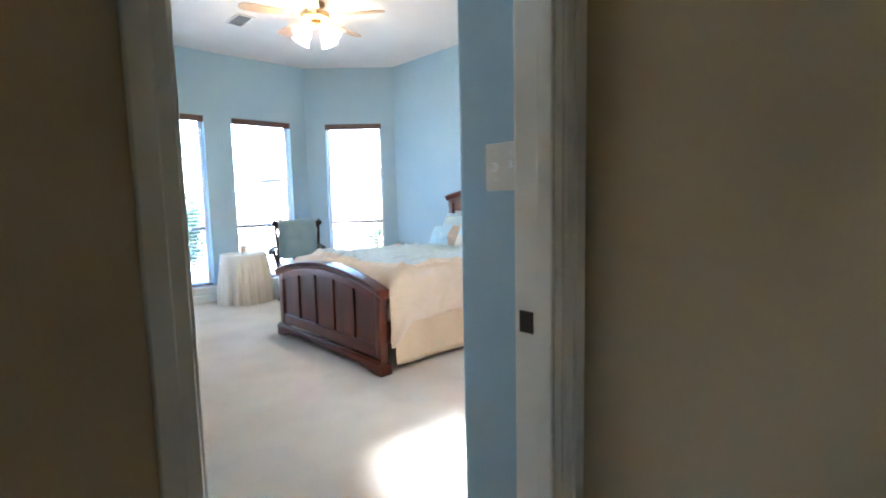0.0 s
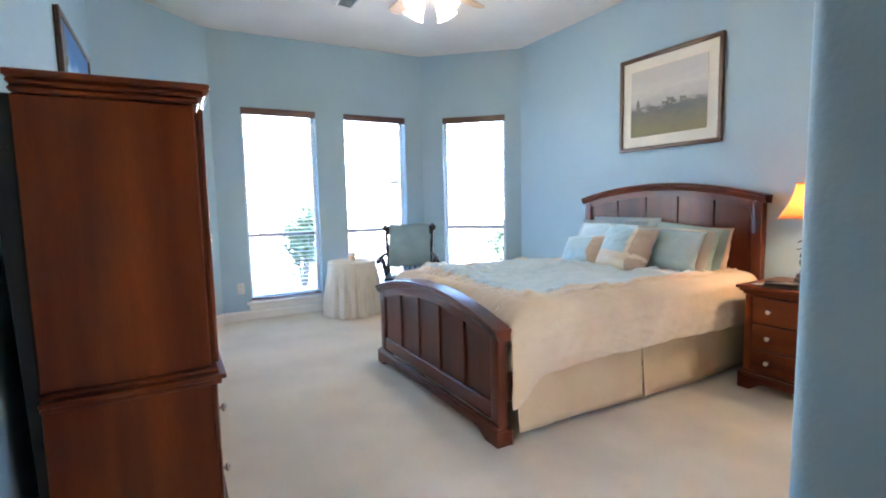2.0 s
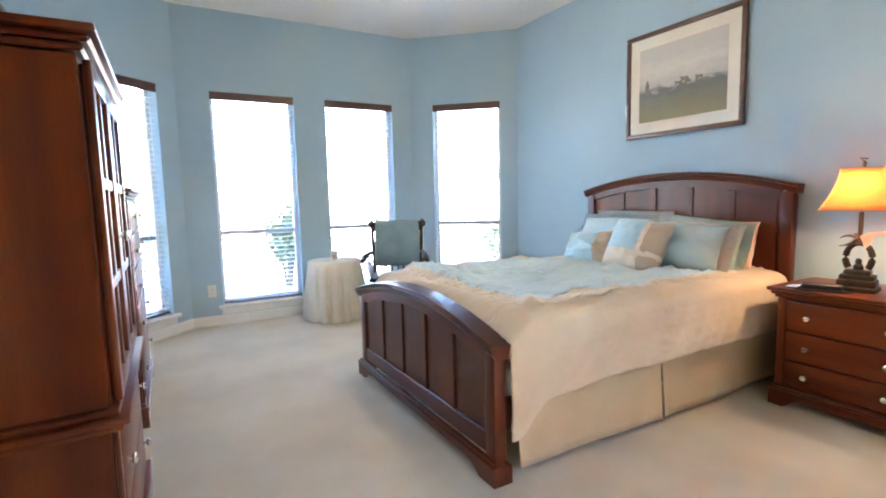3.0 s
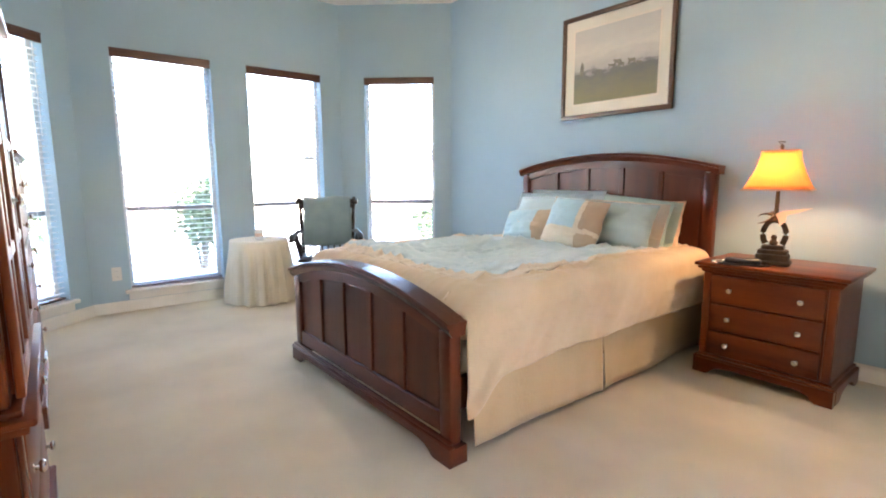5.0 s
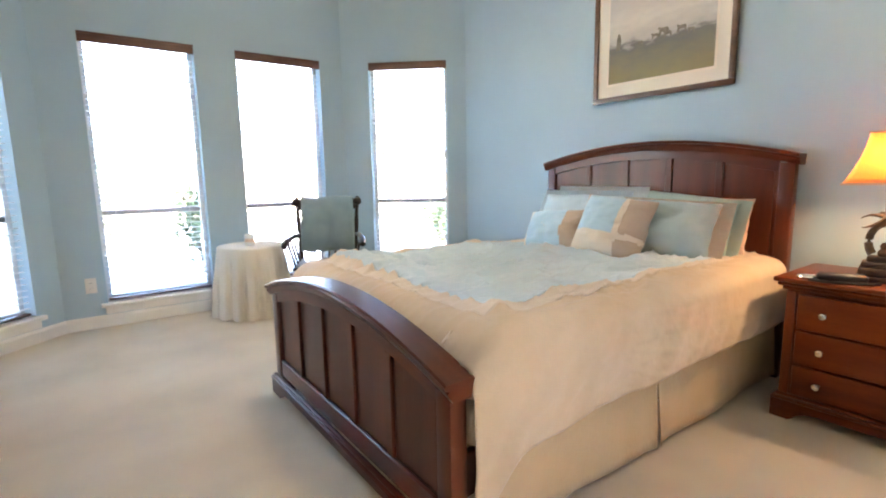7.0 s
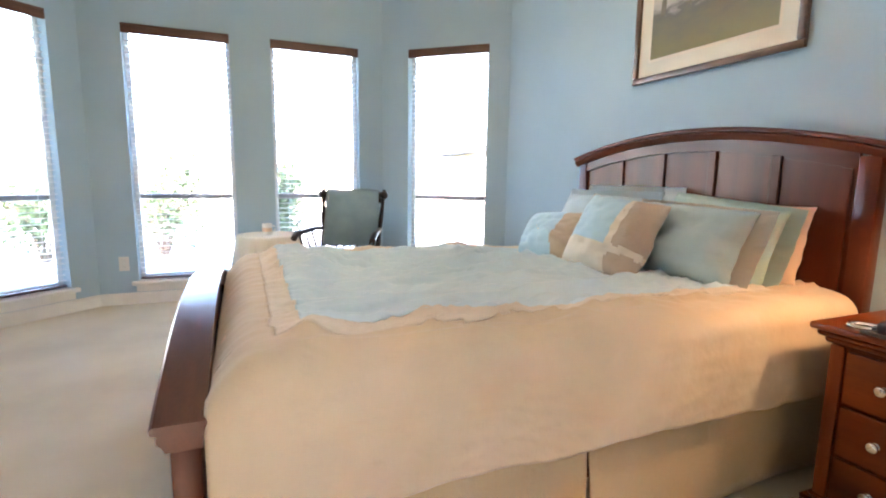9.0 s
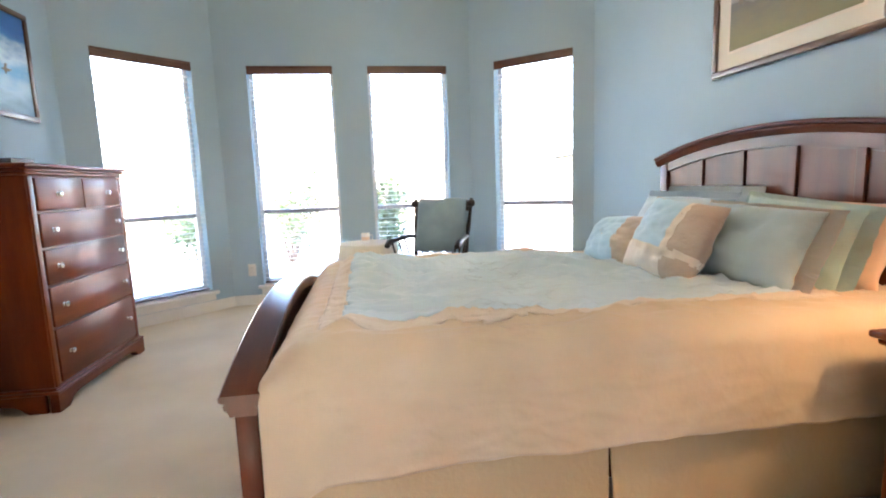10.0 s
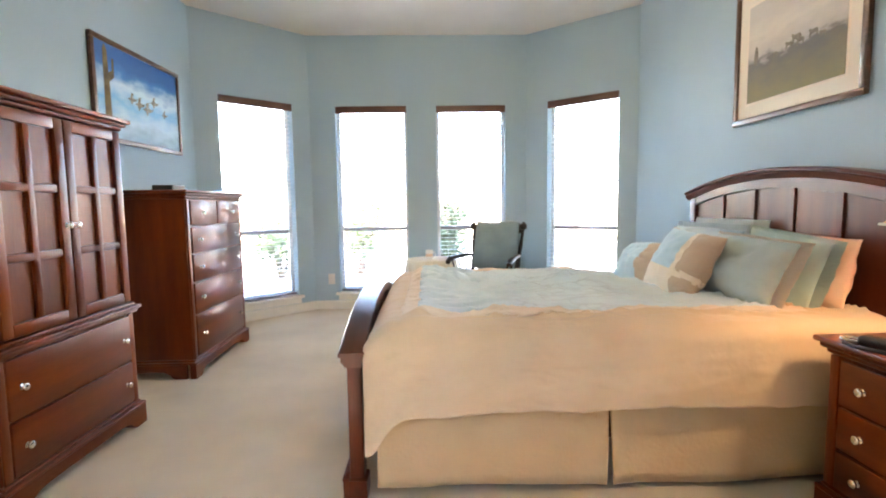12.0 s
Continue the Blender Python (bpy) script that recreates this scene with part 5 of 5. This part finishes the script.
part("cord", tube(bmesh.new(), [(0, 0.045, 0.24), (0, 0.07, 0.22), (-0.02, 0.075, 0.12), (-0.07, 0.07, 0.02), (-0.14, 0.06, 0.008), (-0.22, 0.05, 0.008)], 0.005, 8), M_BLACK, p)

t = thing("light_switch", "ivory double switch plate with dimmer and toggle", "light switch", pose(0.128, PART_Y - 0.0005, 1.243))
part("plate", boxes((-0.056, 0.056, -0.007, -0.0005, -0.056, 0.056), bevel=0.003, seg=2), M_PLATE, t)
part("dimmer_knob", lathe(bmesh.new(), [(0, 0), (0.010, 0), (0.0095, 0.012), (0.008, 0.014), (0, 0.014)], 20, (-0.024, -0.007, 0), "y"), M_PLATE, t)
part("toggle", boxes((0.018, 0.028, -0.019, -0.007, -0.004, 0.012), bevel=0.002), M_PLATE, t)
for x in (-0.024, 0.023):
    for z in (-0.03, 0.03):
        part("screw", lathe(bmesh.new(), [(0, 0), (0.003, 0), (0.0025, 0.001), (0, 0.001)], 10, (x, -0.007, z), "y"), M_PLATE, t)

g = thing("cable_box", "small black electronic box on the chest of drawers", "electronic box", pose(-3.42, 1.25, 1.2555, 0, 0, 180))
part("housing", boxes((-0.09, 0.09, -0.07, 0.07, 0.004, 0.042), bevel=0.005, seg=2), M_BLACK, g)
part("front_panel", boxes((-0.08, 0.08, -0.0715, -0.0705, 0.010, 0.036)), M_BRONZE, g)
for x in (-0.07, 0.07):
    part("rubber_foot", lathe(bmesh.new(), [(0, 0), (0.008, 0), (0.008, 0.0038), (0, 0.0038)], 10, (x, 0, 0)), M_BLACK, g)

# ---- outside ----
single("pavement", boxes((-17.5, -5.45, -9, 14, -0.3, -0.235)), M_PATIO, "pale concrete patio behind the house", "patio", kind="structure", smooth=None)
single("ground", boxes((-400, 300, -300, 300, -0.5, -0.25)), M_GRASS, "dry lawn running to the horizon", "ground", kind="structure", smooth=None)


def shrub(m, radius, height, count, seed):
    rnd = random.Random(seed)
    t = thing("shrub", "loose leafy garden shrub outside the window", "shrub", m, group="garden shrubs")
    bm = bmesh.new()
    tips = []
    for k in range(9):
        a, l = rnd.uniform(0, 6.28), rnd.uniform(0.5, 1.0)
        tip = Vector((math.cos(a) * radius * l * 0.8, math.sin(a) * radius * l * 0.8, height * rnd.uniform(0.55, 0.98)))
        tube(bm, [(0.04 * math.cos(a), 0.04 * math.sin(a), 0), tip * 0.5 + Vector((0, 0, 0.15)), tip], [0.02, 0.013, 0.005], 6)
        tips.append(tip)
    part("trunk", bm, M_BARK, t)
    bm = bmesh.new()
    for _ in range(count):
        c = rnd.choice(tips)
        p = c * rnd.uniform(0.4, 1.05) + Vector([rnd.gauss(0, radius * 0.22) for _ in range(3)])
        if p.z < 0.05:
            continue
        q = Euler([rnd.uniform(0, 6.28) for _ in range(3)]).to_matrix()
        l, w2 = rnd.uniform(0.04, 0.09), rnd.uniform(0.015, 0.03)
        vs = [bm.verts.new(p + q @ Vector(v)) for v in ((-l, 0, 0), (0, -w2, 0.01), (l, 0, 0), (0, w2, 0.01))]
        bm.faces.new(vs)
    part("crown", bm, M_LEAF, t)


for k, (x, y, r, h) in enumerate(((-9.4, 0.2, 0.8, 1.5), (-8.5, 3.4, 0.55, 1.7), (-9.6, 1.7, 0.8, 1.75), (-8.3, 7.6, 0.5, 0.95), (-8.4, -1.6, 0.7, 1.4))):
    shrub(pose(x, y, -0.248), r, h, 1500, k + 1)


def board_fence(x, y0, y1, high):
    t = thing("fence", "weathered wooden board fence along the garden", "fence")
    board0 = None
    n = int((y1 - y0) / 0.15)
    for k in range(n):
        y = y0 + k * 0.15
        if board0 is None:
            board0 = part("board", boxes((0, 0.02, 0, 0.14, 0, high)), M_FENCE, t, smooth=None)
            b = board0
        else:
            b = new("board", board0.data)
            b.parent = t
        b.location = (x, y, -0.25)
    for z in (0.1, high - 0.6):
        part("rail", boxes((x - 0.05, x - 0.001, y0, y1, z, z + 0.09)), M_FENCE, t)


board_fence(-19.0, -16.0, 26.0, 1.7)
house = thing("neighbour_house", "pale brick neighbouring house with a brown hipped roof", "house", pose(-48, 31, -0.25))
part("wall", boxes((-5, 5, -7, 9, 0, 3.8)), M_BRICK, house)
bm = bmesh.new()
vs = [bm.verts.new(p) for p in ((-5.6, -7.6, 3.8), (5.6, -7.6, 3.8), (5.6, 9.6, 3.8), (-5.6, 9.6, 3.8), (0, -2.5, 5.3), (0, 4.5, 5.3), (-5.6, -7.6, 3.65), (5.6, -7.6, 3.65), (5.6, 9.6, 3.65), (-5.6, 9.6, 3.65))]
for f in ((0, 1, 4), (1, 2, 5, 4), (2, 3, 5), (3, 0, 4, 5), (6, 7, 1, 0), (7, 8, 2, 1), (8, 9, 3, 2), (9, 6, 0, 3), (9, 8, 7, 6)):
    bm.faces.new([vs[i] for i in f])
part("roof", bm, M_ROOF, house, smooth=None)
for y in (-4.5, 0.5, 5.0):
    wn_ = part("window", boxes((5.001, 5.03, y, y + 1.2, 0.9, 2.2)), M_TRIM, house)
    part("pane", boxes((5.031, 5.036, y + 0.08, y + 1.12, 0.98, 2.12)), M_SASH, wn_)
